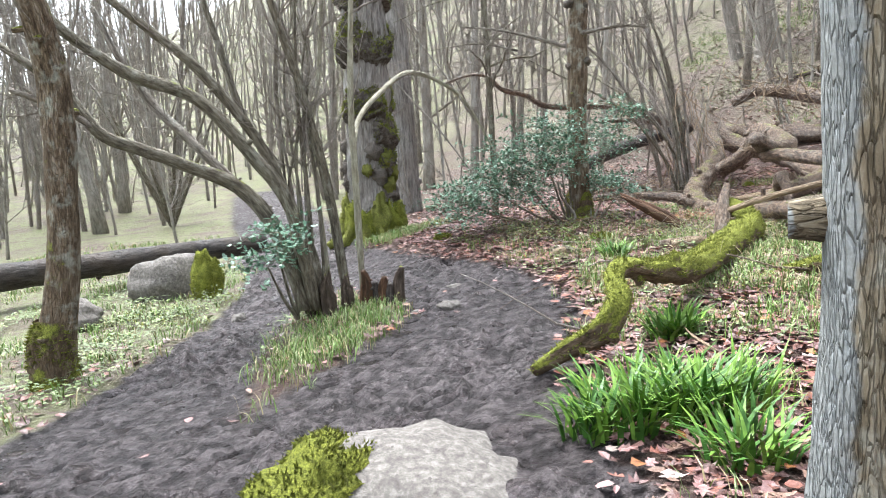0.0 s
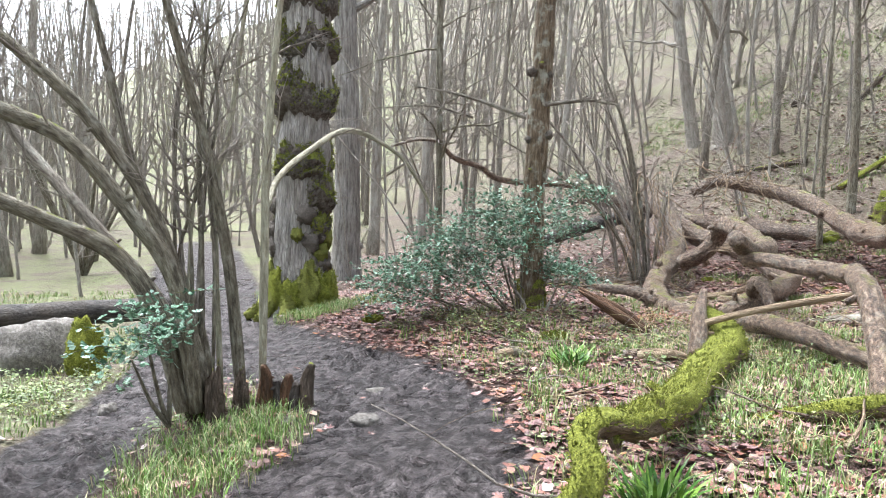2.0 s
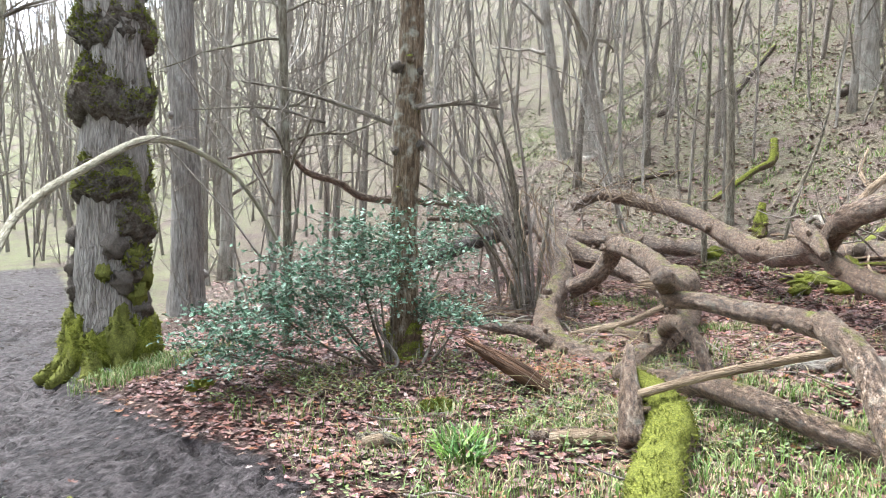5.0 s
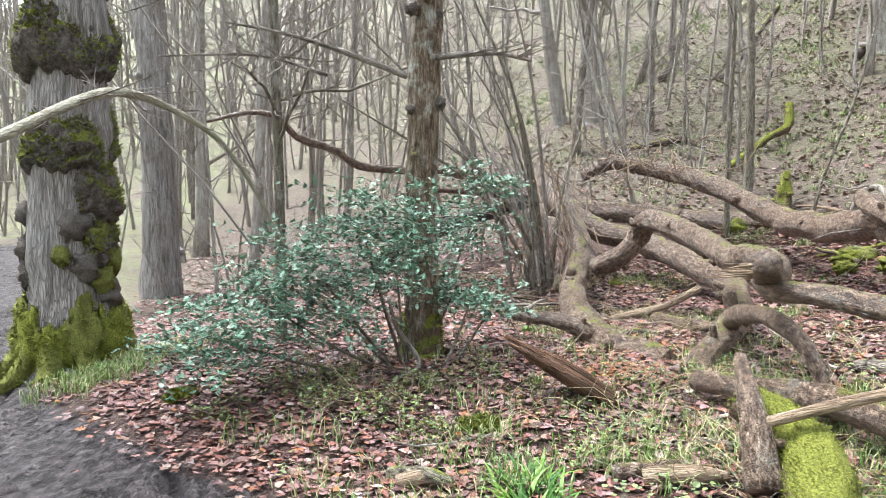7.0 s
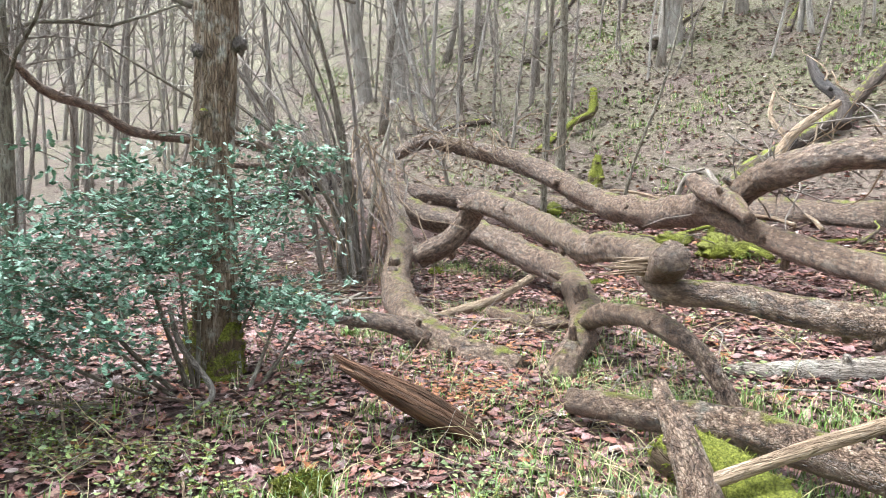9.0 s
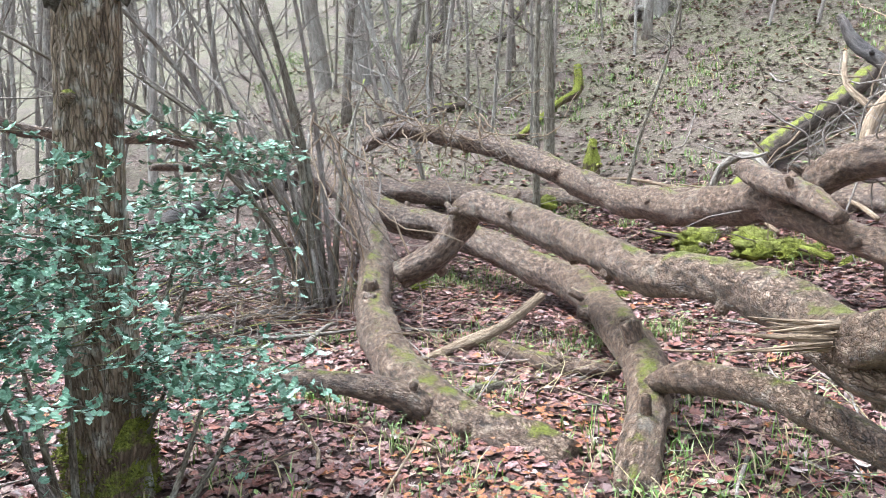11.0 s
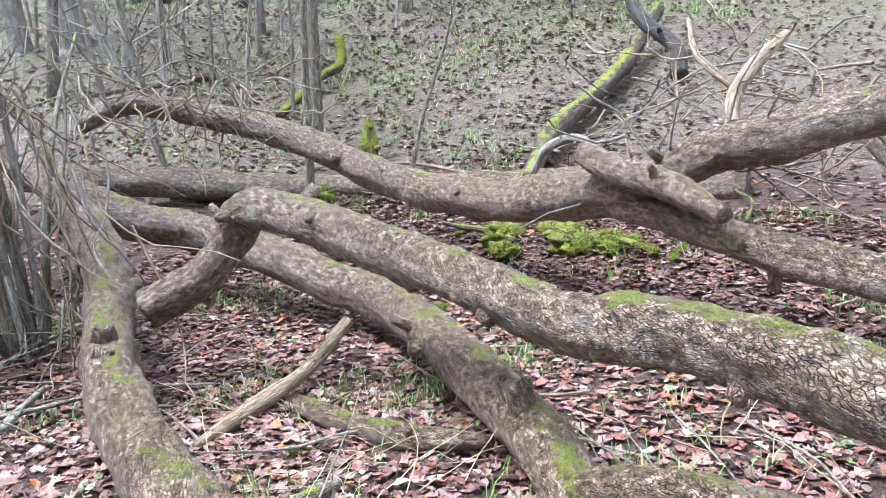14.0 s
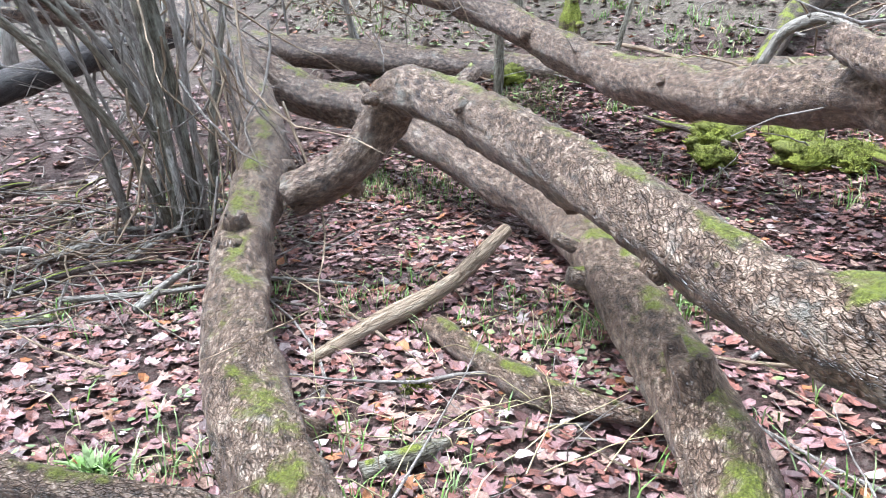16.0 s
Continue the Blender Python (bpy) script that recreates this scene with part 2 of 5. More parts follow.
def rock_material():
    k = Nodes("rock_grey", 0.8, 0.3)
    w = k.coords("place")
    f = k.noise(w, 26, 8, 0.7)
    c = k.ramp(f, [(0.3, (0.07, 0.063, 0.058)), (0.5, (0.15, 0.135, 0.12)), (0.72, (0.29, 0.275, 0.25))])
    c = k.mix(k.step(k.noise(w, 14, 3), 0.62, 0.68), c, (0.10, 0.09, 0.08))
    k.color(c)
    k.bump(f, 0.8, 0.025)
    return k.mat


GROUND, ROCK = ground_material(), rock_material()


# ---- mesh helpers ----
class Buf:
    """Vertices, faces and materials that become one mesh."""

    def __init__(self):
        self.v, self.f, self.m, self.a, self.mats = [], [], [], [], []

    def slot(self, mat):
        if mat not in self.mats:
            self.mats.append(mat)
        return self.mats.index(mat)

    def add(self, verts, faces, mat, along=None):
        o, s = len(self.v), self.slot(mat)
        self.v.extend(map(tuple, verts))
        self.a.extend(map(tuple, verts if along is None else along))
        self.f.extend([tuple(o + i for i in f) for f in faces])
        self.m.extend([s] * len(faces))

    def mesh(self, name, smooth=True):
        me = bpy.data.meshes.new(name)
        me.from_pydata(self.v, [], self.f)
        for m in self.mats:
            me.materials.append(m)
        me.polygons.foreach_set("material_index", self.m)
        me.polygons.foreach_set("use_smooth", [smooth] * len(self.f))
        at = me.attributes.new("along", "FLOAT_VECTOR", "POINT")
        at.data.foreach_set("vector", np.array(self.a, dtype=np.float32).ravel())
        me.update()
        return me


def smooth_line(points, per=6):
    """A Catmull-Rom line through points of x, y, z, radius."""
    p = np.array(points, float)
    p = np.vstack([2 * p[0] - p[1], p, 2 * p[-1] - p[-2]])
    out = []
    for i in range(1, len(p) - 2):
        a, b, c, d = p[i - 1:i + 3]
        for t in np.arange(per) / per:
            out.append(0.5 * (2 * b + (c - a) * t + (2 * a - 5 * b + 4 * c - d) * t * t + (3 * b - a - 3 * c + d) * t ** 3))
    out.append(p[-2])
    return np.array(out)


def tube(buf, line, mat, sides=10, lumps=0.0, seed=0.0, close=True):
    """A round limb along a line of x, y, z, radius, with uneven girth."""
    pts, rad = line[:, :3], np.maximum(line[:, 3], 0.0015)
    tan = np.gradient(pts, axis=0)
    tan /= np.maximum(np.linalg.norm(tan, axis=1)[:, None], 1e-6)
    side = np.cross(tan[0], (0.31, 0.17, 0.93))
    if np.linalg.norm(side) < 0.2:
        side = np.cross(tan[0], (1, 0, 0))
    verts, along, length = [], [], 0.0
    for i, (p, t, r) in enumerate(zip(pts, tan, rad)):
        side = side - t * np.dot(side, t)
        side /= max(np.linalg.norm(side), 1e-6)
        other = np.cross(t, side)
        if i:
            length += np.linalg.norm(p - pts[i - 1])
        for k in range(sides):
            a = 2 * math.pi * k / sides
            c, s = math.cos(a), math.sin(a)
            g = r
            if lumps:
                q = Vector((c * 1.1 + seed, s * 1.1, length * 2.2 + seed))
                g = r * (1 + lumps * noise.noise(q) + 0.5 * lumps * noise.noise(q * 3.1) + 0.45 * lumps * noise.noise(q * 8.3))
            verts.append(p + (side * c + other * s) * g)
            along.append((c * r + seed, s * r, length))
    n = len(pts)
    faces = [(i * sides + k, i * sides + (k + 1) % sides, (i + 1) * sides + (k + 1) % sides, (i + 1) * sides + k) for i in range(n - 1) for k in range(sides)]
    if close:
        faces += [tuple(range(sides))[::-1], tuple(range((n - 1) * sides, n * sides))]
    buf.add(verts, faces, mat, along)


def part(name, buf, parent=None, label="", smooth=True):
    ob = new(name, buf.mesh(name, smooth))
    if parent:
        ob.parent = parent
    if label:
        tagged(ob, label)
    return ob


def limb_part(name, points, mat, parent=None, label="", sides=14, lumps=0.16, per=7, seed=0.0, knots=0):
    """One limb as a mesh of its own, with a few knots and snapped side shoots."""
    b = Buf()
    line = smooth_line(points, per)
    tube(b, line, mat, sides, lumps, seed)
    rng = random.Random(int(seed * 100) + 5)
    for _ in range(knots):
        i = rng.randrange(2, len(line) - 2)
        p, r = line[i, :3], line[i, 3]
        t = line[i + 1, :3] - line[i - 1, :3]
        d = np.cross(t, (rng.uniform(-1, 1), rng.uniform(-1, 1), rng.uniform(-1, 1)))
        d /= max(np.linalg.norm(d), 1e-6)
        q = r * rng.uniform(0.16, 0.34)
        e = p + d * r * rng.uniform(1.15, 1.9)
        tube(b, smooth_line([(*p, q * 1.8), (*(p + d * r * 0.95), q * 1.3), (*e, q)], 2), mat, 7, 0.3, seed + i)
    return part(name, b, parent, label)


def wander(start, way, length, radius, rng, segs=6, bend=0.25, lift=0.0, tip=0.25):
    """A crooked line that starts thick and ends thin."""
    p, d = np.array(start, float), np.array(way, float)
    d /= np.linalg.norm(d)
    rows = [(*p, radius)]
    for i in range(segs):
        d = d + np.array([rng.gauss(0, bend), rng.gauss(0, bend), rng.gauss(0, bend) + lift])
        d /= np.linalg.norm(d)
        p = p + d * length / segs
        rows.append((*p, radius * (1 - (1 - tip) * (i + 1) / segs)))
    return np.array(rows)


def twigs(buf, line, rng, mat, count, length, radius, depth, lo=0.3, lift=0.06, out=1.0, segs=4, kids=(3, 5)):
    """Side shoots along a line, each with shoots of its own."""
    for _ in range(count):
        f = rng.uniform(lo, 1.0)
        i = min(len(line) - 2, int(f * (len(line) - 1)))
        p = line[i, :3]
        t = line[i + 1, :3] - p
        t = t / max(np.linalg.norm(t), 1e-6)
        d = np.array([rng.gauss(0, 1), rng.gauss(0, 1), rng.gauss(0.15, 0.6)])
        d = d - t * np.dot(d, t)
        d = d / max(np.linalg.norm(d), 1e-6) * out + t * rng.uniform(0.4, 1.1)
        L = length * rng.uniform(0.5, 1.2) * (1.15 - 0.6 * f)
        r = min(radius * rng.uniform(0.6, 1.1), line[i, 3] * 0.8)
        s = wander(p, d, L, r, rng, segs, 0.16, lift, 0.3)
        tube(buf, s, mat, 3, close=False)
        if depth:
            twigs(buf, s, rng, mat, rng.randint(*kids), L * 0.6, r * 0.6, depth - 1, 0.15, lift, out, max(2, segs - 1), kids)


def moss_fuzz(ob, count, length, seed, least=-0.1, mats=None):
    """Short moss shoots standing on the upper faces of a mesh, as one part of it."""
    me, rng, b = ob.data, random.Random(seed), Buf()
    polys = [p for p in me.polygons if p.normal.z > least]
    if not polys:
        return ob
    mats = mats or (MOSS, MOSS, MOSS_BURL)
    for p in rng.choices(polys, [p.area for p in polys], k=count):
        i = rng.randrange(1, len(p.vertices) - 1)
        a, c, d = (me.vertices[p.vertices[k]].co for k in (0, i, i + 1))
        u, v = rng.random(), rng.random()
        if u + v > 1:
            u, v = 1 - u, 1 - v
        q = a + (c - a) * u + (d - a) * v
        if noise.noise(q * 5.0) < -0.22:
            continue
        n = (p.normal + Vector((rng.gauss(0, 0.5), rng.gauss(0, 0.5), rng.gauss(0.1, 0.4)))).normalized()
        s = n.orthogonal().normalized() * rng.uniform(0.15, 0.32) * length
        e = q + n * length * rng.uniform(0.5, 1.3)
        o = q - p.normal * 0.004
        b.add([o - s, o + s, e + s * 0.3], [(0, 1, 2)], mats[rng.randrange(len(mats))])
    tagged(part("moss_shoots", b, ob, "", False), kind="stuff")
    return ob


# ---- the lie of the land ----
def soft(v, k):
    return k * np.log1p(np.exp(np.minimum(40, v / k)))


def ground(x, y):
    """Height of the ground: a valley floor that climbs into a steep wooded bank."""
    x, y = np.asarray(x, float), np.asarray(y, float)
    z = 0.10 + np.where(x < 0, 0.30 * np.tanh(x / 2.6) + 0.028 * np.maximum(x, -12), 0.115 * np.clip(x, 0, 16))
    z = z + 0.04 * np.exp(-((x - 4.2) ** 2 + (y - 5.6) ** 2) / 5)
    z = z + 0.28 * np.exp(-((x - 0.4) ** 2 + (y - 12) ** 2) / 8) - 0.30 * np.exp(-((x - 6) ** 2 + (y - 13.4) ** 2) / 9)
    z = z + 0.03 * soft(y - 11, 1) * (1 - np.tanh((x + 1) / 3)) / 2 * (y < 90)
    s = 0.8 * x + 0.6 * y - 17.3
    z = z + 0.52 * (soft(s, 1.6) - soft(s - 70, 8))
    r = np.hypot(x + 6, y - 6)
    return z + 0.24 * (soft(r - 42, 8) - soft(r - 105, 8))


def gz(x, y):
    return float(ground(x, y))


TRACK_MAIN = [(0.2, -6, 1.2), (0.0, 2, 1.05), (0.0, 5, 1.0), (0.4, 6.2, 0.8), (0.5, 7.2, 0.66), (0.05, 8.5, 0.64), (-0.9, 9.6, 0.78), (-1.9, 11, 0.9), (-2.7, 13, 0.9), (-3.5, 16, 1.0), (-4.8, 20, 1.2), (-8, 30, 1.2)]
TRACK_LEFT = [(-0.9, 1, 0.95), (-1.5, 3.6, 0.9), (-1.85, 5, 0.8), (-1.95, 6.5, 0.55), (-1.95, 8, 0.45), (-2.0, 10, 0.6), (-2.3, 12, 0.8)]


def track(x, y):
    """How muddy the ground is: 1 on the trodden tracks, 0 off them."""
    best = np.zeros_like(np.asarray(x, float))
    for way in (TRACK_MAIN, TRACK_LEFT):
        for (ax, ay, ar), (bx, by, br) in zip(way, way[1:]):
            t = np.clip(((x - ax) * (bx - ax) + (y - ay) * (by - ay)) / ((bx - ax) ** 2 + (by - ay) ** 2), 0, 1)
            d = np.hypot(x - ax - t * (bx - ax), y - ay - t * (by - ay))
            best = np.maximum(best, 1 - np.clip((d / (ar + (br - ar) * t) - 0.72) / 0.56, 0, 1))
    return best


def turf(x, y):
    """How grassy the ground is: the left-hand meadow, the verges and the higher bank."""
    left = 1 / (1 + np.exp((x + 1.6) / 0.7))
    bank = 1 / (1 + np.exp(-(0.8 * x + 0.6 * y - 19) / 1.5))
    verge = np.exp(-((x + 0.7) ** 2 / 0.5 + (y - 6.9) ** 2 / 1.6)) + 0.8 * np.exp(-((x - 2.8) ** 2 / 1.6 + (y - 6.4) ** 2 / 4))
    return np.clip(left + 0.55 * bank + verge, 0, 1)


def spread(lo, hi, step, far):
    inner = list(np.arange(lo, hi, step))
    d, g, before, after = step, 1.13, [], []
    a, b = lo, hi
    while a > -far or b < far:
        d *= g
        a, b = a - d, b + d
        before.append(a)
        after.append(b)
    return np.array(before[::-1] + inner + after)


xs, ys = spread(-4.5, 7.0, 0.06, 400), spread(2.5, 14.5, 0.06, 400)
gx, gy = np.meshgrid(xs, ys)
gh, gm = ground(gx, gy), track(gx, gy)
near = np.array([[1.0 if -7 < x < 11 and -2 < y < 19 else 0.0 for x in xs] for y in ys])
rough = np.zeros_like(gh)
pit = np.zeros_like(gh)
for i in range(len(ys)):
    for j in range(len(xs)):
        q = Vector((xs[j], ys[i], 0.0))
        if near[i, j]:
            rough[i, j] = noise.noise(q * 0.9) * 0.04 + noise.noise(q * 3.3) * 0.02
            if gm[i, j] > 0:
                tread = noise.noise(q * 5.2)
                pits = noise.noise(q * 11.0)
                firm = 0.35 + 0.65 * min(1.0, max(0.0, 0.5 + 1.8 * noise.noise(q * 0.7 + Vector((4.0, 1.0, 0.0)))))
                d = firm * (0.14 * abs(tread) - 0.2 * max(0.0, tread - 0.1) + 0.08 * pits)
                rough[i, j] += gm[i, j] * (d - 0.04)
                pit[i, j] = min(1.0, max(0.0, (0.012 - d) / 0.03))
        else:
            rough[i, j] = noise.noise(q * 0.25) * 0.25
verts = np.stack([gx, gy, gh + rough], -1).reshape(-1, 3)
W = len(xs)
faces = [(i * W + j, i * W + j + 1, (i + 1) * W + j + 1, (i + 1) * W + j) for i in range(len(ys) - 1) for j in range(W - 1)]
gb = Buf()
gb.add(verts, faces, GROUND)
floor = new("ground", gb.mesh("ground"))
cov = floor.data.attributes.new("cover", "FLOAT_COLOR", "POINT")
# third channel: where the leaf carpet's painted gap shade goes
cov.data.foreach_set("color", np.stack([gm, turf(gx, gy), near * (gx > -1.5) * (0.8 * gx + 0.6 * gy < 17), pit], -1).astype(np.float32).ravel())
tagged(floor, "muddy trodden track through leaf litter, turf and a steep bank", "ground", kind="structure")


def thing(name, label, category, at=(0, 0, 0), group=""):
    ob = new(name)
    ob.empty_display_size = 0.2
    return tagged(ob, label, category, group)


# ---- the fallen tree ----
fallen = thing("fallen_tree", "big fallen tree with bare crooked wet brown limbs on leaf litter", "fallen tree")
UPPER = [(6.11, 17.07, 2.29, 0.1), (6.61, 16.91, 2.52, 0.128), (7.05, 16.53, 2.43, 0.134), (7.41, 16.05, 2.31, 0.154), (7.7, 15.19, 2.04, 0.159), (7.67, 14.4, 1.78, 0.168), (7.53, 13.53, 1.59, 0.171), (7.28, 12.57, 1.52, 0.18), (6.98, 11.6, 1.6, 0.173), (6.79, 11.13, 1.66, 0.152), (6.64, 10.78, 1.79, 0.136), (6.47, 10.42, 1.92, 0.128), (6.28, 10.09, 1.98, 0.128), (6.35, 9.6, 2.1, 0.12), (6.6, 9.0, 2.08, 0.1)]
UPPER_FALL = [(6.9, 11.35, 1.6, 0.11), (6.6, 10.73, 1.5, 0.11), (6.42, 10.2, 1.38, 0.112), (6.22, 9.18, 1.22, 0.118), (6.07, 8.49, 1.08, 0.127), (5.85, 7.9, 0.95, 0.125), (5.5, 7.3, 0.75, 0.11)]
SPUR = [(6.72, 11.42, 1.9, 0.08), (6.53, 10.99, 1.77, 0.1), (6.37, 10.64, 1.68, 0.086), (6.18, 10.32, 1.57, 0.05)]
LIMB_B = [(4.62, 13.38, 1.0, 0.125), (4.89, 13.14, 1.19, 0.131), (5.03, 13.01, 1.44, 0.129), (5.03, 12.78, 1.62, 0.128), (5.03, 12.2, 1.54, 0.126), (4.85, 11.4, 1.44, 0.124), (4.6, 10.78, 1.40, 0.110), (4.43, 10.35, 1.35, 0.112), (4.29, 10.03, 1.40, 0.108), (4.21, 9.73, 1.41, 0.106), (3.97, 9.25, 1.38, 0.1), (3.66, 8.9, 1.38, 0.088), (3.36, 8.55, 1.5, 0.075)]
B_OUT = [(3.68, 9.02, 1.36, 0.06), (3.56, 8.74, 1.31, 0.066), (3.66, 8.45, 1.31, 0.066), (3.78, 8.1, 1.28, 0.071), (3.86, 7.8, 1.27, 0.074), (3.80, 7.45, 1.26, 0.076)]
B_DOWN = [(3.83, 7.5, 1.28, 0.078), (3.65, 6.98, 1.13, 0.083), (3.51, 6.66, 0.91, 0.078), (3.38, 6.39, 0.72, 0.074), (3.22, 6.1, 0.52, 0.066), (3.16, 5.98, 0.4, 0.06)]
LIMB_C = [(4.96, 16.28, 2.06, 0.131), (5.26, 15.71, 1.67, 0.156), (5.61, 15.3, 1.39, 0.17), (5.95, 14.85, 1.28, 0.171), (6.07, 14.14, 1.14, 0.166), (6.08, 13.33, 0.97, 0.162), (5.93, 12.49, 0.89, 0.149), (5.26, 11.4, 0.82, 0.138), (4.71, 10.66, 0.81, 0.126), (4.3, 10.22, 0.75, 0.11), (3.95, 9.95, 0.66, 0.1), (3.7, 9.76, 0.55, 0.09)]
C_ARM = [(4.36, 10.28, 0.78, 0.062), (4.19, 9.94, 0.94, 0.072), (4.11, 9.7, 1.0, 0.071), (3.98, 9.35, 1.05, 0.066), (3.8, 8.9, 1.04, 0.058), (3.72, 8.6, 0.93, 0.05), (3.68, 8.3, 0.62, 0.045)]
LIMB_D = [(5.14, 16.84, 2.37, 0.14), (5.14, 15.99, 1.92, 0.159), (5.04, 15.03, 1.51, 0.159), (4.82, 14.21, 1.15, 0.162), (4.34, 13.34, 0.88, 0.155), (3.91, 12.43, 0.74, 0.15), (3.68, 11.7, 0.64, 0.152), (3.6, 11.17, 0.58, 0.145), (3.61, 10.76, 0.56, 0.127), (3.71, 10.46, 0.55, 0.112), (3.77, 10.22, 0.53, 0.101)]
D_ARM = [(3.5, 11.06, 0.61, 0.082), (3.35, 11.17, 0.7, 0.077), (3.19, 11.33, 0.74, 0.065), (3.03, 11.51, 0.74, 0.062), (2.88, 11.74, 0.75, 0.042), (2.81, 11.89, 0.8, 0.012)]
TWIST = [(0.02, 13.14, 2.67, 0.02), (0.45, 13.34, 2.8, 0.025), (0.75, 13.55, 2.78, 0.035), (1.01, 13.76, 2.57, 0.044), (1.42, 13.94, 2.46, 0.049), (1.79, 14.11, 2.27, 0.054), (2.42, 14.42, 2.24, 0.056), (3.03, 14.69, 2.24, 0.062), (3.65, 15.15, 2.12, 0.07), (4.47, 15.9, 1.94, 0.08), (5.1, 16.4, 1.9, 0.09)]
TWIST_LOW = [(3.0, 15.6, 2.0, 0.04), (3.7, 16.0, 2.0, 0.055), (4.4, 16.4, 1.95, 0.07), (5.1, 16.5, 1.9, 0.085)]
for n, (pts, sides, knots, lumps) in enumerate((
        (UPPER, 28, 9, 0.22), (UPPER_FALL, 22, 7, 0.22), (SPUR, 18, 2, 0.3), (LIMB_B, 30, 9, 0.22), (B_OUT, 14, 4, 0.2), (B_DOWN, 14, 3, 0.2),
        (LIMB_C, 28, 9, 0.22), (C_ARM, 16, 5, 0.24), (LIMB_D, 28, 9, 0.22), (D_ARM, 14, 3, 0.2), (TWIST, 10, 6, 0.25), (TWIST_LOW, 10, 3, 0.2))):
    limb_part("limb", pts, BARK_FALLEN, fallen, sides=sides, lumps=lumps, seed=n * 1.7 + 0.3, knots=knots, per=14)
# collar round the two knot holes on the low limb
for c, d in (((4.02, 12.80, 0.93), (-0.55, -0.75, 0.4)), ((4.13, 12.98, 1.02), (-0.3, -0.6, 0.75))):
    c, d = np.array(c), np.array(d)
    b = Buf()
    tube(b, np.array([(*(c - d * 0.10), 0.075), (*(c - d * 0.02), 0.058), (*(c + d * 0.02), 0.05), (*(c + d * 0.022), 0.036), (*(c - d * 0.03), 0.03)]), BARK_FALLEN, 14, 0.25, 3.0, False)
    part("knot_collar", b, fallen)
    # solid black plug stands in for the shade inside the hole
    b = Buf()
    tube(b, np.array([(*(c - d * 0.06), 0.034), (*(c - d * 0.028), 0.034)]), BARK_DARK, 12)
    part("hole_shade_plug", b, fallen, "black plug for the shade in the knot hole")


def splinters(name, at, way, mat, parent, seed, length=0.3, width=0.05, count=14):
    b, rng = Buf(), random.Random(seed)
    way = np.array(way, float) / np.linalg.norm(way)
    for _ in range(count):
        o = np.array(at) + np.array([rng.gauss(0, width), rng.gauss(0, width), rng.gauss(0, width)])
        d = way + np.array([rng.gauss(0, 0.16), rng.gauss(0, 0.16), rng.gauss(0, 0.12)])
        tube(b, wander(o, d, length * rng.uniform(0.3, 1.1), rng.uniform(0.006, 0.02), rng, 3, 0.06, 0, 0.15), mat, 4)
    return part(name, b, parent)


splinters("splintered_end", (3.55, 8.85, 1.42), (-0.4, 0.6, -0.05), DEADWOOD, fallen, 4, 0.28, 0.03)
splinters("splintered_end", (2.9, 11.7, 0.76), (-0.6, 0.7, 0.1), DEADWOOD, fallen, 6, 0.2, 0.02)

rngT = random.Random(77)
b = Buf()
for pts, n, L in ((UPPER[:8], 16, 0.7), (LIMB_D[:4], 14, 0.8), (TWIST, 18, 0.8), (UPPER[9:], 10, 0.9)):
    twigs(b, smooth_line(pts, 4), rngT, TWIG, n, L, 0.012, 1, 0.05, 0.0)
tagged(part("twigs", b, fallen), kind="stuff")
b = Buf()
for i in range(16):
    s = np.array((6.5, 15.3, 2.5)) + np.array([rngT.gauss(0, 0.35), rngT.gauss(0, 0.5), rngT.gauss(0.1, 0.12)])
    tube(b, wander(s, (rngT.gauss(0, 0.5), -0.7 + rngT.gauss(0, 0.4), -0.5), rngT.uniform(0.6, 1.3), 0.013, rngT, 8, 0.3, -0.06), DEADWOOD, 5, close=False)
tagged(part("bleached_twigs", b, fallen, "bleached hanging twigs"), kind="stuff")


# ---- logs and branches on the ground ----
def log(name, label, pts, mat, sides=16, lumps=0.15, seed=1.0, knots=3, category="log"):
    ob = limb_part(name, pts, mat, None, "", sides, lumps, 7, seed, knots)
    if mat is BARK_MOSSY:
        moss_fuzz(ob, 5200 if len(pts) > 8 else 2200, 0.026, int(seed * 10), -0.35)
    return tagged(ob, label, category)


log("fallen_log", "long rotting grey log lying below the bank", [(6.0, 18.5, 1.75, 0.17), (7.18, 17.41, 1.62, 0.186), (8.22, 16.19, 1.5, 0.175), (9.03, 14.86, 1.5, 0.18), (9.7, 12.9, 1.5, 0.2), (9.94, 11.2, 1.5, 0.21)], BARK_FALLEN, 18, 0.25, 5.1, 6)
log("fallen_log", "black wet log lying in twigs below the bank", [(2.4, 15.9, 1.0, 0.12), (3.46, 16.91, 1.35, 0.14), (4.56, 17.68, 1.65, 0.15), (5.6, 18.3, 1.85, 0.13)], BARK_DARK, 14, 0.2, 6.1, 3)
log("fallen_log", "straight black wet log across the meadow", [(-7.4, 9.3, 0.12, 0.2), (-6.2, 10.2, 0.13, 0.195), (-5.27, 11.04, 0.14, 0.184), (-4.31, 11.75, 0.17, 0.168), (-2.99, 12.44, 0.22, 0.155)], BARK_DARK, 16, 0.08, 7.3, 1)
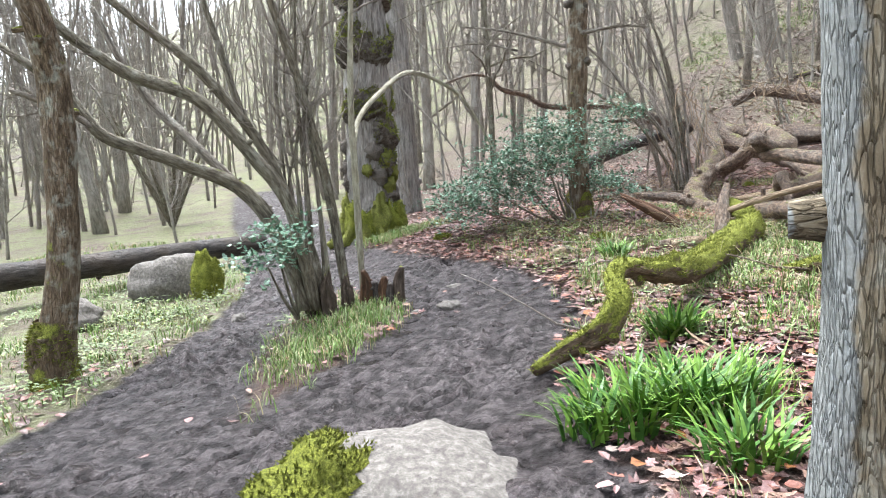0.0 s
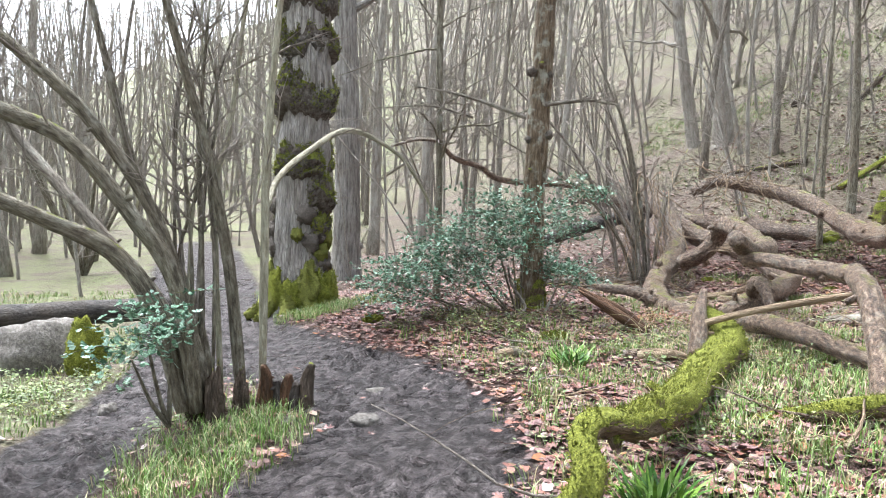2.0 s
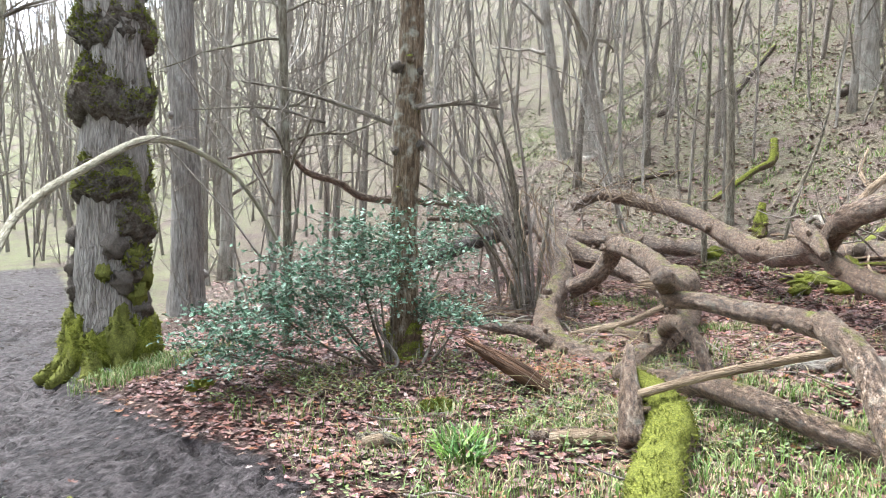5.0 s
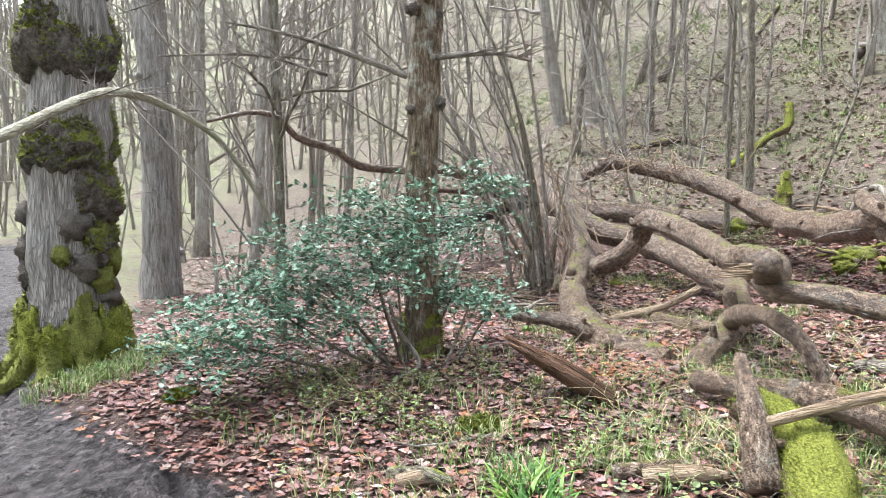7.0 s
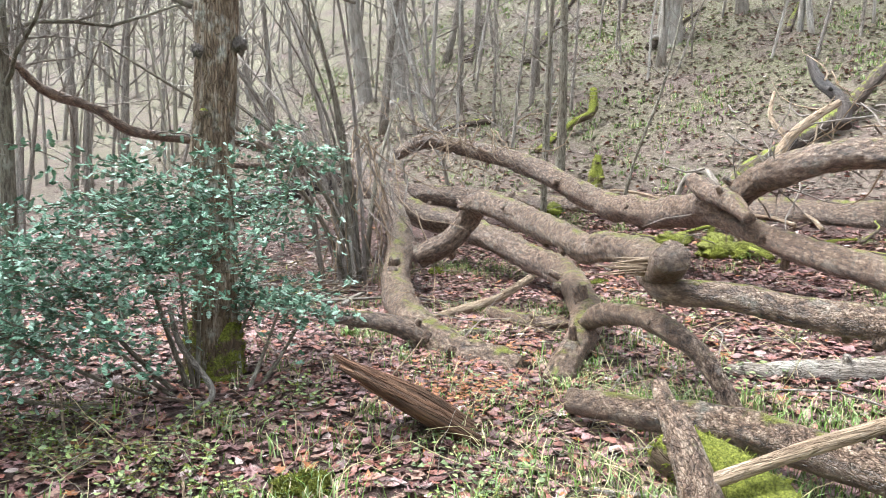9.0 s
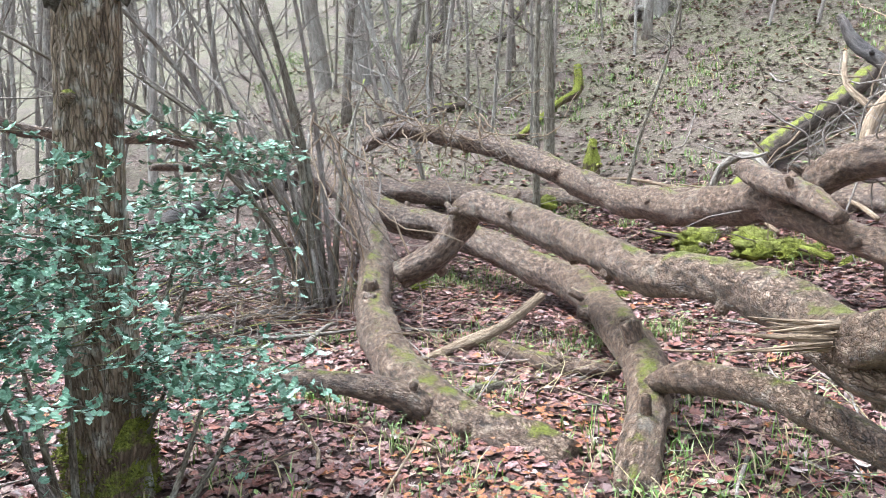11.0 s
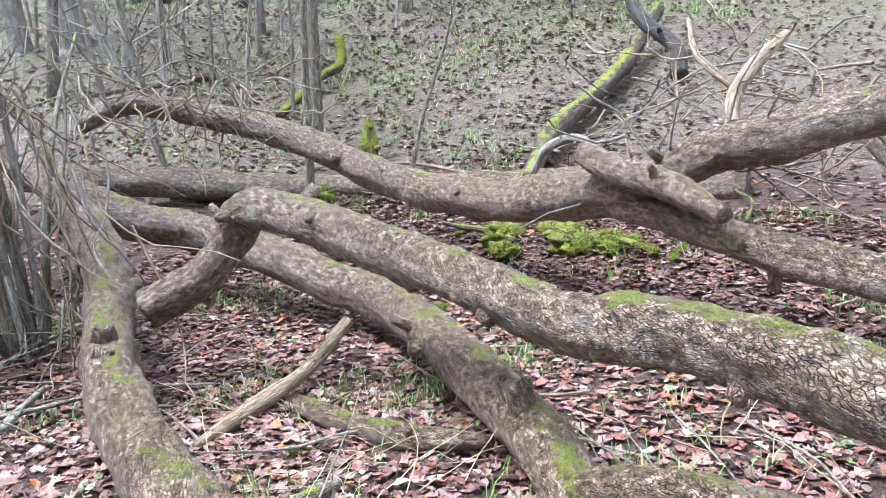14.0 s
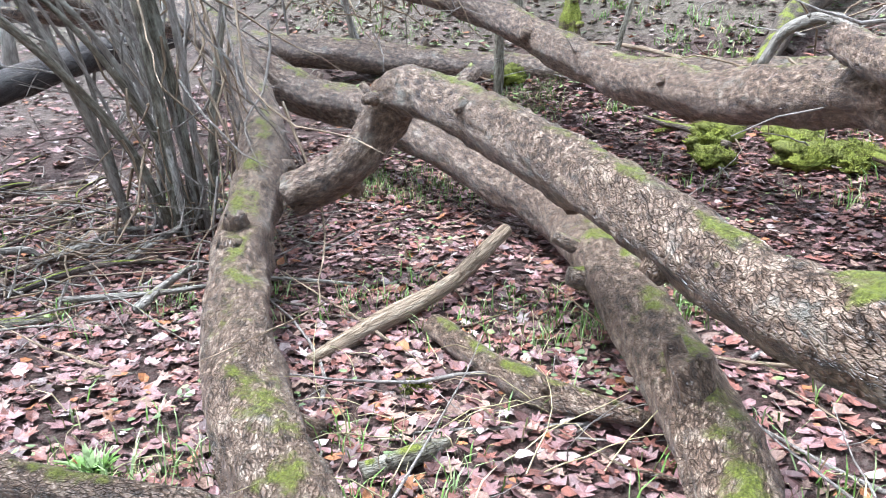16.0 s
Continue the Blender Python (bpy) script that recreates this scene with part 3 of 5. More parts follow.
log("mossy_branch", "crooked branch covered in bright yellow-green moss", [(2.94, 8.16, 0.83, 0.095), (3.02, 7.78, 0.67, 0.133), (2.51, 7.0, 0.58, 0.124), (1.89, 5.93, 0.6, 0.098), (1.48, 5.22, 0.72, 0.078), (1.26, 4.97, 0.79, 0.062), (1.18, 4.87, 0.74, 0.056), (1.18, 4.74, 0.62, 0.07), (1.08, 4.72, 0.48, 0.08), (0.91, 4.81, 0.36, 0.059), (0.71, 4.89, 0.22, 0.029)], BARK_MOSSY, 22, 0.34, 8.2, 7, "branch")
log("mossy_branch", "arched mossy branch lying in grass", [(2.3, 6.5, 0.3, 0.03), (2.55, 6.32, 0.42, 0.05), (2.79, 6.16, 0.52, 0.061), (3.12, 5.87, 0.67, 0.063), (3.25, 5.75, 0.69, 0.063), (3.38, 5.5, 0.58, 0.066), (3.5, 5.2, 0.5, 0.05)], BARK_MOSSY, 14, 0.25, 9.4, 3, "branch")
log("mossy_stub", "upright broken mossy branch stub with flaking bark", [(2.75, 7.72, 0.55, 0.075), (2.83, 7.93, 0.85, 0.066), (2.97, 8.23, 1.04, 0.03)], BARK_FALLEN, 14, 0.3, 2.4, 3, "stump")
log("fallen_log", "grey fallen log on grass by the fallen tree", [(3.36, 9.2, 0.66, 0.07), (3.46, 8.7, 0.72, 0.084), (3.56, 8.2, 0.76, 0.088), (3.6, 7.6, 0.76, 0.085), (3.75, 7.1, 0.68, 0.07), (3.95, 6.6, 0.58, 0.05)], BARK_FALLEN, 14, 0.25, 3.6, 4)
log("pale_stick", "pale barkless stick leaning on a log", [(2.75, 7.9, 0.78, 0.026), (3.15, 7.69, 0.94, 0.027), (3.6, 7.5, 1.07, 0.028), (3.95, 7.35, 1.15, 0.024)], DEADWOOD, 10, 0.1, 4.4, 1, "stick")
log("dead_branch", "short rotten branch piece on leaf litter", [(4.77, 12.14, gz(4.77, 12.14) + 0.05, 0.06), (4.69, 11.66, gz(4.69, 11.66) + 0.05, 0.065), (4.65, 11.29, gz(4.65, 11.29) + 0.06, 0.07), (4.76, 10.87, gz(4.76, 10.87) + 0.07, 0.03)], BARK_FALLEN, 12, 0.3, 5.7, 2, "branch")
log("dead_branch", "thin broken branch lying on leaf litter", [(4.14, 12.2, gz(4.14, 12.2) + 0.03, 0.03), (4.59, 12.34, gz(4.59, 12.34) + 0.06, 0.05), (5.05, 12.42, gz(5.05, 12.42) + 0.12, 0.045), (5.61, 12.61, gz(5.61, 12.61) + 0.25, 0.04)], DEADWOOD, 10, 0.25, 6.6, 2, "branch")
log("fallen_log", "half-buried log in the grass", [(4.6, 9.2, gz(4.6, 9.2) + 0.03, 0.05), (4.87, 8.77, gz(4.87, 8.77) + 0.05, 0.076), (5.25, 8.5, gz(5.25, 8.5) + 0.05, 0.08)], BARK_GREY, 12, 0.25, 7.7, 2)
HL = [(9.3, 13.4, 0.12, 0.14), (10.6, 13.85, 0.25, 0.18), (11.8, 13.9, 0.3, 0.2), (13.4, 14.0, 0.35, 0.2), (14.9, 14.1, 0.6, 0.15)]
log("mossy_log", "dark mossy log lying up the bank", [(x, y, gz(x, y) + h, 0.7 * r) for x, y, h, r in HL], BARK_HALF, 14, 0.3, 8.8, 3)
log("mossy_stick", "crooked stick with a mossy end on the bank", [(x, y, gz(x, y) + h, r) for x, y, h, r in ((9.97, 18.39, 0.03, 0.06), (11.18, 18.66, 0.1, 0.075), (11.6, 18.6, 0.15, 0.09), (11.75, 18.75, 0.55, 0.08))], BARK_MOSSY, 10, 0.25, 9.9, 1, "stick")
log("mossy_stump", "small rotten stump wrapped in moss on the bank", [(9.4, 15.9, gz(9.4, 15.9) - 0.05, 0.13), (9.45, 15.95, gz(9.4, 15.9) + 0.3, 0.11), (9.5, 16, gz(9.4, 15.9) + 0.62, 0.06)], BARK_MOSSY, 12, 0.4, 1.9, 3, "stump")
for i, (x, y, a, L, r) in enumerate(((12.6, 22.5, 0.6, 4.5, 0.13), (14.6, 20.0, 0.2, 2.6, 0.1), (12.0, 24.5, 0.9, 3.4, 0.12), (16.5, 17.5, 0.5, 2.4, 0.1), (10.4, 20.6, 2.4, 2.2, 0.09))):
    log("mossy_log", "mossy log lying on the leaf-strewn bank", [(x + k * L * math.cos(a), y + k * L * math.sin(a), gz(x + k * L * math.cos(a), y + k * L * math.sin(a)) + 0.06, r * (1 - 0.5 * k)) for k in (0, 0.35, 0.7, 1)], BARK_HALF, 10, 0.25, i + 0.4, 2)


def slab():
    """A split slab of rotten wood, one end raised."""
    b, rng = Buf(), random.Random(3)
    low, high = np.array((2.85, 9.3, 0.50)), np.array((2.20, 9.68, 0.90))
    side, up = np.array((0.5, 0.85, 0.0)), np.array((0.45, 0.1, 0.85))
    for k in range(9):
        o = side * (k - 4) * 0.027 + up * (0.02 * math.cos(k * 1.3))
        e = high + o * 1.2 + (high - low) * rng.uniform(-0.2, 0.06)
        m = (low + e) / 2 + o + up * rng.uniform(-0.015, 0.02)
        tube(b, smooth_line([(*(low + o), 0.03), (*m, rng.uniform(0.028, 0.042)), (*e, 0.014)], 5), ROTTEN, 7, 0.3, k)
    return tagged(part("rotten_slab", b), "split slab of rotten red-brown wood on leaves", "log")


slab()


# ---- lumps: stones, burls, cushions of moss ----
def lump(buf, at, size, mat, seed=0.0, amount=0.25, scale=1.6, rows=12, cols=18, turn=0.0, facet=0.0):
    """An uneven rounded body with half-axes size."""
    verts, ct, st = [], math.cos(turn), math.sin(turn)
    for i in range(rows + 1):
        th = math.pi * i / rows
        for j in range(cols):
            ph = 2 * math.pi * j / cols
            d = Vector((math.sin(th) * math.cos(ph), math.sin(th) * math.sin(ph), math.cos(th)))
            q = d * scale + Vector((seed, seed * 0.7, -seed))
            g = 1 + amount * noise.noise(q) + 0.45 * amount * noise.noise(q * 2.7) + 0.25 * amount * noise.noise(q * 6)
            if facet:
                g *= 1 - facet * abs(noise.noise(q * 0.7))
            x, y, z = d.x * size[0] * g, d.y * size[1] * g, d.z * size[2] * g
            verts.append((at[0] + x * ct - y * st, at[1] + x * st + y * ct, at[2] + z))
    faces = [(i * cols + j, (i + 1) * cols + j, (i + 1) * cols + (j + 1) % cols, i * cols + (j + 1) % cols) for i in range(rows) for j in range(cols)]
    buf.add(verts, faces, mat)


def stone(name, label, at, size, seed, turn=0.0, mossy=()):
    ob = thing(name, label, "rock")
    b = Buf()
    lump(b, at, size, ROCK, seed, 0.3, 1.3, 18, 28, turn, 0.25)
    part("stone", b, ob)
    for c, s in mossy:
        b = Buf()
        lump(b, c, s, MOSS, seed + 3, 0.35, 2.5, 14, 22, turn)
        moss_fuzz(part("moss_patch", b, ob, "yellow-green moss patch"), 2200, 0.028, int(seed * 10))
    return ob


stone("boulder", "low grey boulder with mossy flank set in the muddy track", (0.10, 3.78, 0.07), (0.60, 0.50, 0.22), 1.3, -0.15, [((-0.27, 3.70, 0.08), (0.29, 0.42, 0.215))])
stone("rock", "pale grey rock with a mossy end beside the log", (-3.67, 10.27, -0.08), (0.62, 0.4, 0.42), 2.7, 0.3, [((-3.07, 9.96, -0.05), (0.2, 0.25, 0.42))])
stone("rock", "grey rock in herbs beside the track", (-4.24, 8.80, -0.2), (0.35, 0.3, 0.25), 3.9, 0.8)
for i, (x, y, s) in enumerate(((0.20, 7.98, 0.16), (0.69, 8.01, 0.14), (-0.41, 7.41, 0.13), (0.15, 7.29, 0.16), (0.67, 8.01, 0.14), (-2.19, 8.44, 0.12), (-0.15, 7.15, 0.1))):
    stone("rock", "small flat stone trodden into the mud", (x, y, gz(x, y) - 0.055), (s * 0.8, s * 0.6, 0.07), 5.1 + i, i * 0.9)

for i, (x, y, s) in enumerate(((1.89, 9.27, 0.13), (-0.03, 10.72, 0.12), (4.37, 11.70, 0.05), (6.59, 12.60, 0.09), (5.59, 14.69, 0.12))):
    b = Buf()
    lump(b, (x, y, gz(x, y) + 0.01), (s, s * 0.8, s * 0.42), MOSS, 7.7 + i, 0.5, 3.0, 14, 22, i)
    moss_fuzz(tagged(part("moss_cushion", b), "cushion of bright moss among dead leaves", "moss", "moss cushions"), 900, 0.03, i)
for i, (x, y, s) in enumerate(((8.25, 13.02, 0.34), (8.42, 12.48, 0.3), (8.18, 11.88, 0.26), (8.39, 15.70, 0.3), (7.84, 12.79, 0.22), (8.11, 12.15, 0.28))):
    b = Buf()
    lump(b, (x, y, gz(x, y) + 0.04), (s * 1.0, s * 0.4, s * 0.36), MOSS_BURL, 2.2 + i, 0.6, 2.2, 14, 22, i * 1.1)
    lump(b, (x + 0.5 * s, y + 0.4 * s, gz(x, y) + 0.02), (s * 0.6, s * 0.35, s * 0.3), MOSS_BURL, 4.2 + i, 0.7, 2.6, 12, 18, i * 2.3)
    lump(b, (x - 0.6 * s, y - 0.2 * s, gz(x, y) + 0.02), (s * 0.5, s * 0.3, s * 0.24), MOSS, 6.2 + i, 0.7, 2.6, 12, 18, i * 1.7)
    moss_fuzz(tagged(part("mossy_root", b), "old root lump smothered in yellow-green moss", "root", "mossy roots"), 700, 0.045, 30 + i)


# ---- standing trees ----
def burl_tree():
    """The big oak with mossy burls."""
    x0, y0 = -1.27, 12.9
    ob = thing("burl_tree", "massive grey oak with mossy burls and green mossy foot", "tree")
    g = gz(x0, y0)
    b = Buf()
    line = smooth_line([(x0 - 0.02, y0, g - 0.3, 0.72), (x0, y0, g + 0.05, 0.54), (x0, y0, g + 0.5, 0.42), (x0, y0, 1.4, 0.38), (x0 + 0.03, y0 - 0.02, 2.6, 0.365), (x0 + 0.06, y0 - 0.08, 3.8, 0.34), (x0 - 0.02, y0 - 0.1, 6, 0.33), (x0 - 0.2, y0, 9, 0.28), (x0 - 0.1, y0, 13, 0.15)], 9)
    tube(b, line, BARK_OAK, 36, 0.12, 0.6)
    part("trunk", b, ob)
    rng = random.Random(12)

    def burl(z, ang, w, h, d, mat, seed):
        b = Buf()
        r = 0.36
        at = (x0 + r * math.cos(ang), y0 + r * math.sin(ang), z)
        lump(b, at, (d, w, h), mat, seed, 0.55, 3.4, 12, 18, ang)
        part("burl", b, ob, "mossy burl" if mat is MOSS_BURL else "")

    def cuff(z, h, mid, span, depth, seed):
        """A swollen, overhanging mat of burls round part of the trunk, mossy on top."""
        rows_n, cols_n = 26, max(14, int(span * 15))
        v = []
        for i in range(rows_n + 1):
            u = i / rows_n
            for j in range(cols_n + 1):
                e = 2 * j / cols_n - 1
                a = mid + 0.5 * span * e
                q = Vector((math.cos(a) * 1.6, math.sin(a) * 1.6, seed))
                zz = z + h * (2 * u - 1) + 0.16 * noise.noise(q * 1.3) + 0.06 * noise.noise(q * 4)
                edge = 1.0 if span > 6 else max(0.0, 1 - abs(e) ** 5)
                rise = min(1.0, u / 0.16) ** 0.6 * min(1.0, (1 - u) / 0.55) ** 0.7 * edge
                p = Vector((math.cos(a) * 0.4, math.sin(a) * 0.4, zz))
                lum = abs(noise.noise(p * 6.5)) * 0.10 + abs(noise.noise(p * 15)) * 0.05 + noise.noise(p * 34) * 0.015
                r = 0.33 + rise * (0.035 + depth * (0.75 + 0.7 * noise.noise(p * 2.6)) + lum)
                v.append((x0 + 0.03 + r * math.cos(a), y0 - 0.03 + r * math.sin(a), zz))
        f = [(i * (cols_n + 1) + j, i * (cols_n + 1) + j + 1, (i + 1) * (cols_n + 1) + j + 1, (i + 1) * (cols_n + 1) + j) for i in range(rows_n) for j in range(cols_n)]
        c = Buf()
        c.add(v, f, BARK_BURL)
        moss_fuzz(part("burl", c, ob, "mossy burl"), int(380 * span), 0.05, int(seed * 10), -0.05, (MOSS_BURL, MOSS_BURL, MOSS))

    # swollen mossy collars up the trunk, broken here and there by bare bark
    for z, h, mid, span, depth in ((3.36, 0.36, -1.5, 6.28, 0.07), (2.34, 0.26, -1.75, 2.6, 0.06), (1.95, 0.3, -0.35, 1.7, 0.07), (4.12, 0.27, -1.3, 6.28, 0.05), (4.8, 0.34, -1.9, 3.4, 0.06), (4.95, 0.4, 1.2, 3.0, 0.05), (5.7, 0.4, -1.5, 6.28, 0.06), (2.5, 0.3, 1.3, 3.0, 0.06), (1.45, 0.22, -0.5, 1.1, 0.06), (1.35, 0.35, 2.6, 1.2, 0.05)):
        cuff(z, h, mid, span, depth, z * 1.7 + mid)
    for z, a, w in ((1.95, -0.9, 0.13), (1.75, -0.35, 0.16), (1.6, -1.25, 0.14), (1.45, -0.6, 0.17), (1.25, -0.15, 0.16), (1.2, -1.0, 0.13), (1.05, -0.55, 0.13), (1.9, -0.1, 0.15), (1.35, -2.9, 0.12), (1.1, -2.8, 0.12), (1.7, -2.95, 0.1), (0.9, -0.3, 0.15), (1.3, -1.55, 0.09)):
        burl(z, a, w, w * 1.1, 0.11, MOSS_BURL if rng.random() < 0.3 else BURL, z * 3 + a)
    for k in range(11):
        a = k * 0.571
        b = Buf()
        lump(b, (x0 + 0.42 * math.cos(a), y0 + 0.42 * math.sin(a), g + 0.25), (0.13, 0.19, 0.34 + 0.12 * math.sin(k * 2.2)), MOSS if k % 3 else MOSS_BURL, k + 0.2, 0.5, 2.6, 16, 20, a)
        tube(b, smooth_line([(x0 + 0.38 * math.cos(a), y0 + 0.38 * math.sin(a), g + 0.3, 0.12), (x0 + 0.56 * math.cos(a), y0 + 0.56 * math.sin(a), g + 0.05, 0.1), (x0 + 0.78 * math.cos(a), y0 + 0.78 * math.sin(a), g - 0.1, 0.06)], 5), MOSS_BURL, 10, 0.35, k)
        moss_fuzz(part("root", b, ob, "moss-covered root"), 700, 0.045, k, -0.3)
    b = Buf()
    r2 = random.Random(2)
    for k in range(9):
        s = wander((x0, y0, 5 + k * 0.8), (r2.gauss(0, 1), r2.gauss(0, 1), 0.5), 3.5, 0.1, r2, 8, 0.22)
        tube(b, s, BARK_OAK, 8)
        twigs(b, s, r2, TWIG, 7, 1.5, 0.03, 1)
    tagged(part("branches", b, ob), kind="stuff")


burl_tree()


def lone_tree(name, label, pts, mat, sides=18, knots=4, seed=1.0, limbs=8, start=3.0, reach=2.5, lumps=0.12, knobs=()):
    """A standing tree with a measured trunk line and a crown of bare boughs."""
    ob = thing(name, label, "tree")
    x, y = pts[0][0], pts[0][1]
    foot = [(x, y, gz(x, y) - 0.25, pts[0][3] * 1.45), (x, y, gz(x, y) + 0.04, pts[0][3] * 1.15)]
    limb_part("trunk", foot + list(pts[1:]), mat, ob, "", sides, lumps, 8, seed, knots)
    rng, b = random.Random(int(seed * 10)), Buf()
    line = smooth_line(pts, 8)
    for _ in range(limbs):
        ok = [i for i in range(len(line)) if line[i, 2] > start]
        i = rng.choice(ok)
        a = rng.uniform(0, 6.28)
        s = wander(line[i, :3], (math.cos(a), math.sin(a), rng.uniform(0.2, 0.9)), reach * rng.uniform(0.5, 1.2), line[i, 3] * 0.4, rng, 8, 0.2, 0.03)
        tube(b, s, mat, 6, close=False)
        twigs(b, s, rng, TWIG, 6, reach * 0.4, 0.014, 1, 0.15)
    tagged(part("branches", b, ob), kind="stuff")
    for at, s in knobs:
        k = Buf()
        lump(k, at, (s * 0.75, s * 0.75, s * 0.8), BURL, at[2], 0.6, 3, 10, 14)
        part("knob", k, ob, "mossy knob")
    return ob


HX, HY = 1.91, 11.12
slim = lone_tree("tree", "slim brown tree with peeling mossy bark beside the holly", [(HX, HY, 0.5, 0.155), (HX, HY, 1.2, 0.14), (HX + 0.02, HY, 2.6, 0.13), (HX + 0.07, HY - 0.02, 4.2, 0.12), (HX + 0.15, HY, 7, 0.11), (HX + 0.1, HY, 11, 0.04)], BARK_BROWN, 24, 9, 2.1, 8, 5.2, 2.4, 0.2,
          [((HX + 0.14, HY - 0.12, 2.66), 0.06), ((HX - 0.12, HY - 0.12, 2.6), 0.05), ((HX - 0.1, HY - 0.13, 3.42), 0.08), ((HX + 0.13, HY - 0.1, 3.4), 0.05), ((HX - 0.05, HY - 0.15, 4.5), 0.09)])
leaning = lone_tree("tree", "leaning brown tree with flaking bark and mossy foot", [(-3.17, 6.58, -0.16, 0.15), (-3.05, 6.72, 0.82, 0.13), (-2.99, 6.77, 1.99, 0.13), (-3.00, 6.65, 2.74, 0.12), (-3.09, 6.53, 3.23, 0.12), (-3.08, 6.34, 4.21, 0.08), (-2.92, 6.23, 5.43, 0.03)], BARK_BROWN, 22, 5, 3.3, 6, 3.2, 2, 0.15)
for owner, fx0, fy0, fr, ft in ((leaning, -3.165, 6.59, 0.175, 0.5), (slim, HX, HY, 0.175, 0.34)):
    g0, b = gz(fx0, fy0), Buf()
    tube(b, smooth_line([(fx0, fy0, g0 - 0.1, fr * 1.35), (fx0, fy0, g0 + 0.06, fr * 1.08), (fx0 + 0.01, fy0, g0 + ft * 0.6, fr * 0.98), (fx0 + 0.03, fy0 + 0.02, g0 + ft, fr * 0.8)], 7), BARK_MOSSY, 20, 0.3, fr * 10, False)
    moss_fuzz(part("mossy_foot", b, owner, "green mossy foot"), 1500, 0.035, int(ft * 100), -1.0, (MOSS_BURL, MOSS_BURL, MOSS))
nx, ny = 1.33, 2.42
lone_tree("tree", "upright furrowed tree with a pale lichen side", [(nx, ny, 0.3, 0.155), (nx, ny, 1.3, 0.145), (nx - 0.03, ny, 2.4, 0.14), (nx - 0.05, ny, 4.5, 0.12), (nx, ny, 8, 0.05)], BARK_LICHEN, 26, 2, 4.2, 5, 4.0, 2, 0.1)
lone_tree("tree", "thin dark upright tree stem", [(0.75, 11.95, 0.5, 0.05), (0.74, 11.95, 2, 0.046), (0.7, 11.9, 3.6, 0.045), (0.65, 11.9, 6, 0.035), (0.6, 11.9, 9, 0.012)], BARK_HAZEL, 12, 5, 5.5, 12, 2.2, 1.6)
lone_tree("tree", "tall straight grey tree with mossy upper trunk", [(-1.22, 18.9, 0.4, 0.34), (-1.22, 18.9, 1.8, 0.30), (-1.25, 18.8, 4, 0.27), (-1.4, 18.8, 7, 0.25), (-1.6, 18.8, 11, 0.2), (-1.6, 18.8, 16, 0.06)], BARK_OAK, 20, 8, 6.3, 10, 4.5, 3.2)
lone_tree("tree", "tall pale tree standing up on the bank", [(15.2, 19.9, 5.4, 0.28), (15.2, 19.9, 8, 0.26), (15.1, 19.9, 11, 0.22), (15, 19.9, 17, 0.08)], BARK_BEECH, 16, 4, 7.9, 8, 8.5, 3)
lone_tree("tree", "bare leaning tree on the bank", [(9.75, 24.4, 4, 0.3), (9.6, 24.3, 6, 0.26), (9.35, 24.2, 9, 0.22), (9.1, 24, 13, 0.14), (9, 24, 17, 0.05)], BARK_BEECH, 14, 4, 8.4, 9, 7, 3)
lone_tree("tree", "thin bare leaning tree on the bank", [(9.2, 25.4, 4, 0.19), (8.7, 25.3, 7, 0.17), (8.3, 25.2, 10, 0.13), (8.1, 25, 15, 0.04)], BARK_BEECH, 12, 3, 9.1, 7, 7, 2.5)
for i, pts in enumerate(([(8.05, 15.6, 1.2, 0.05), (8.05, 15.6, 3, 0.046), (8.1, 15.6, 5, 0.035), (8.1, 15.6, 7.5, 0.01)], [(9.3, 15.1, 1.6, 0.03), (9.45, 15.0, 2.4, 0.028), (9.8, 14.8, 3.6, 0.022), (10.2, 14.7, 5.5, 0.008)],
                         [(9.4, 16.9, 2.0, 0.085), (9.4, 16.9, 4, 0.08), (9.3, 16.9, 7, 0.055), (9.3, 16.9, 10, 0.02)])):
    lone_tree("sapling", "slim bare sapling at the foot of the bank", pts, BARK_HAZEL, 8, 2, 10.3 + i, 6, 3.5, 1.2)


# side boughs of the slim tree, and a vine at its foot
for n, pts in enumerate(([(1.75, 10.95, 2.86, 0.03), (1.19, 10.85, 3.02, 0.022), (0.75, 10.76, 3.11, 0.015), (0.34, 10.65, 3.14, 0.008)], [(1.98, 10.93, 3.02, 0.028), (2.52, 11.08, 3.11, 0.02), (2.95, 11.26, 3.10, 0.012)],
                         [(1.10, 10.90, 2.83, 0.016), (0.58, 10.70, 2.92, 0.012), (-0.09, 10.37, 2.82, 0.006)], [(1.58, 10.82, 1.04, 0.012), (1.61, 10.63, 0.84, 0.017), (1.75, 10.43, 0.59, 0.018), (1.59, 10.38, 0.49, 0.014)])):
    limb_part("bough", pts, BARK_GREY, slim, "", 8, 0.15, 7, n + 0.7, 3)
    if n < 3:
        b = Buf()
        twigs(b, smooth_line(pts, 5), random.Random(n), TWIG, 14, 0.8, 0.008, 1, 0.2, 0.0)
        tagged(part("twigs", b, slim), kind="stuff")
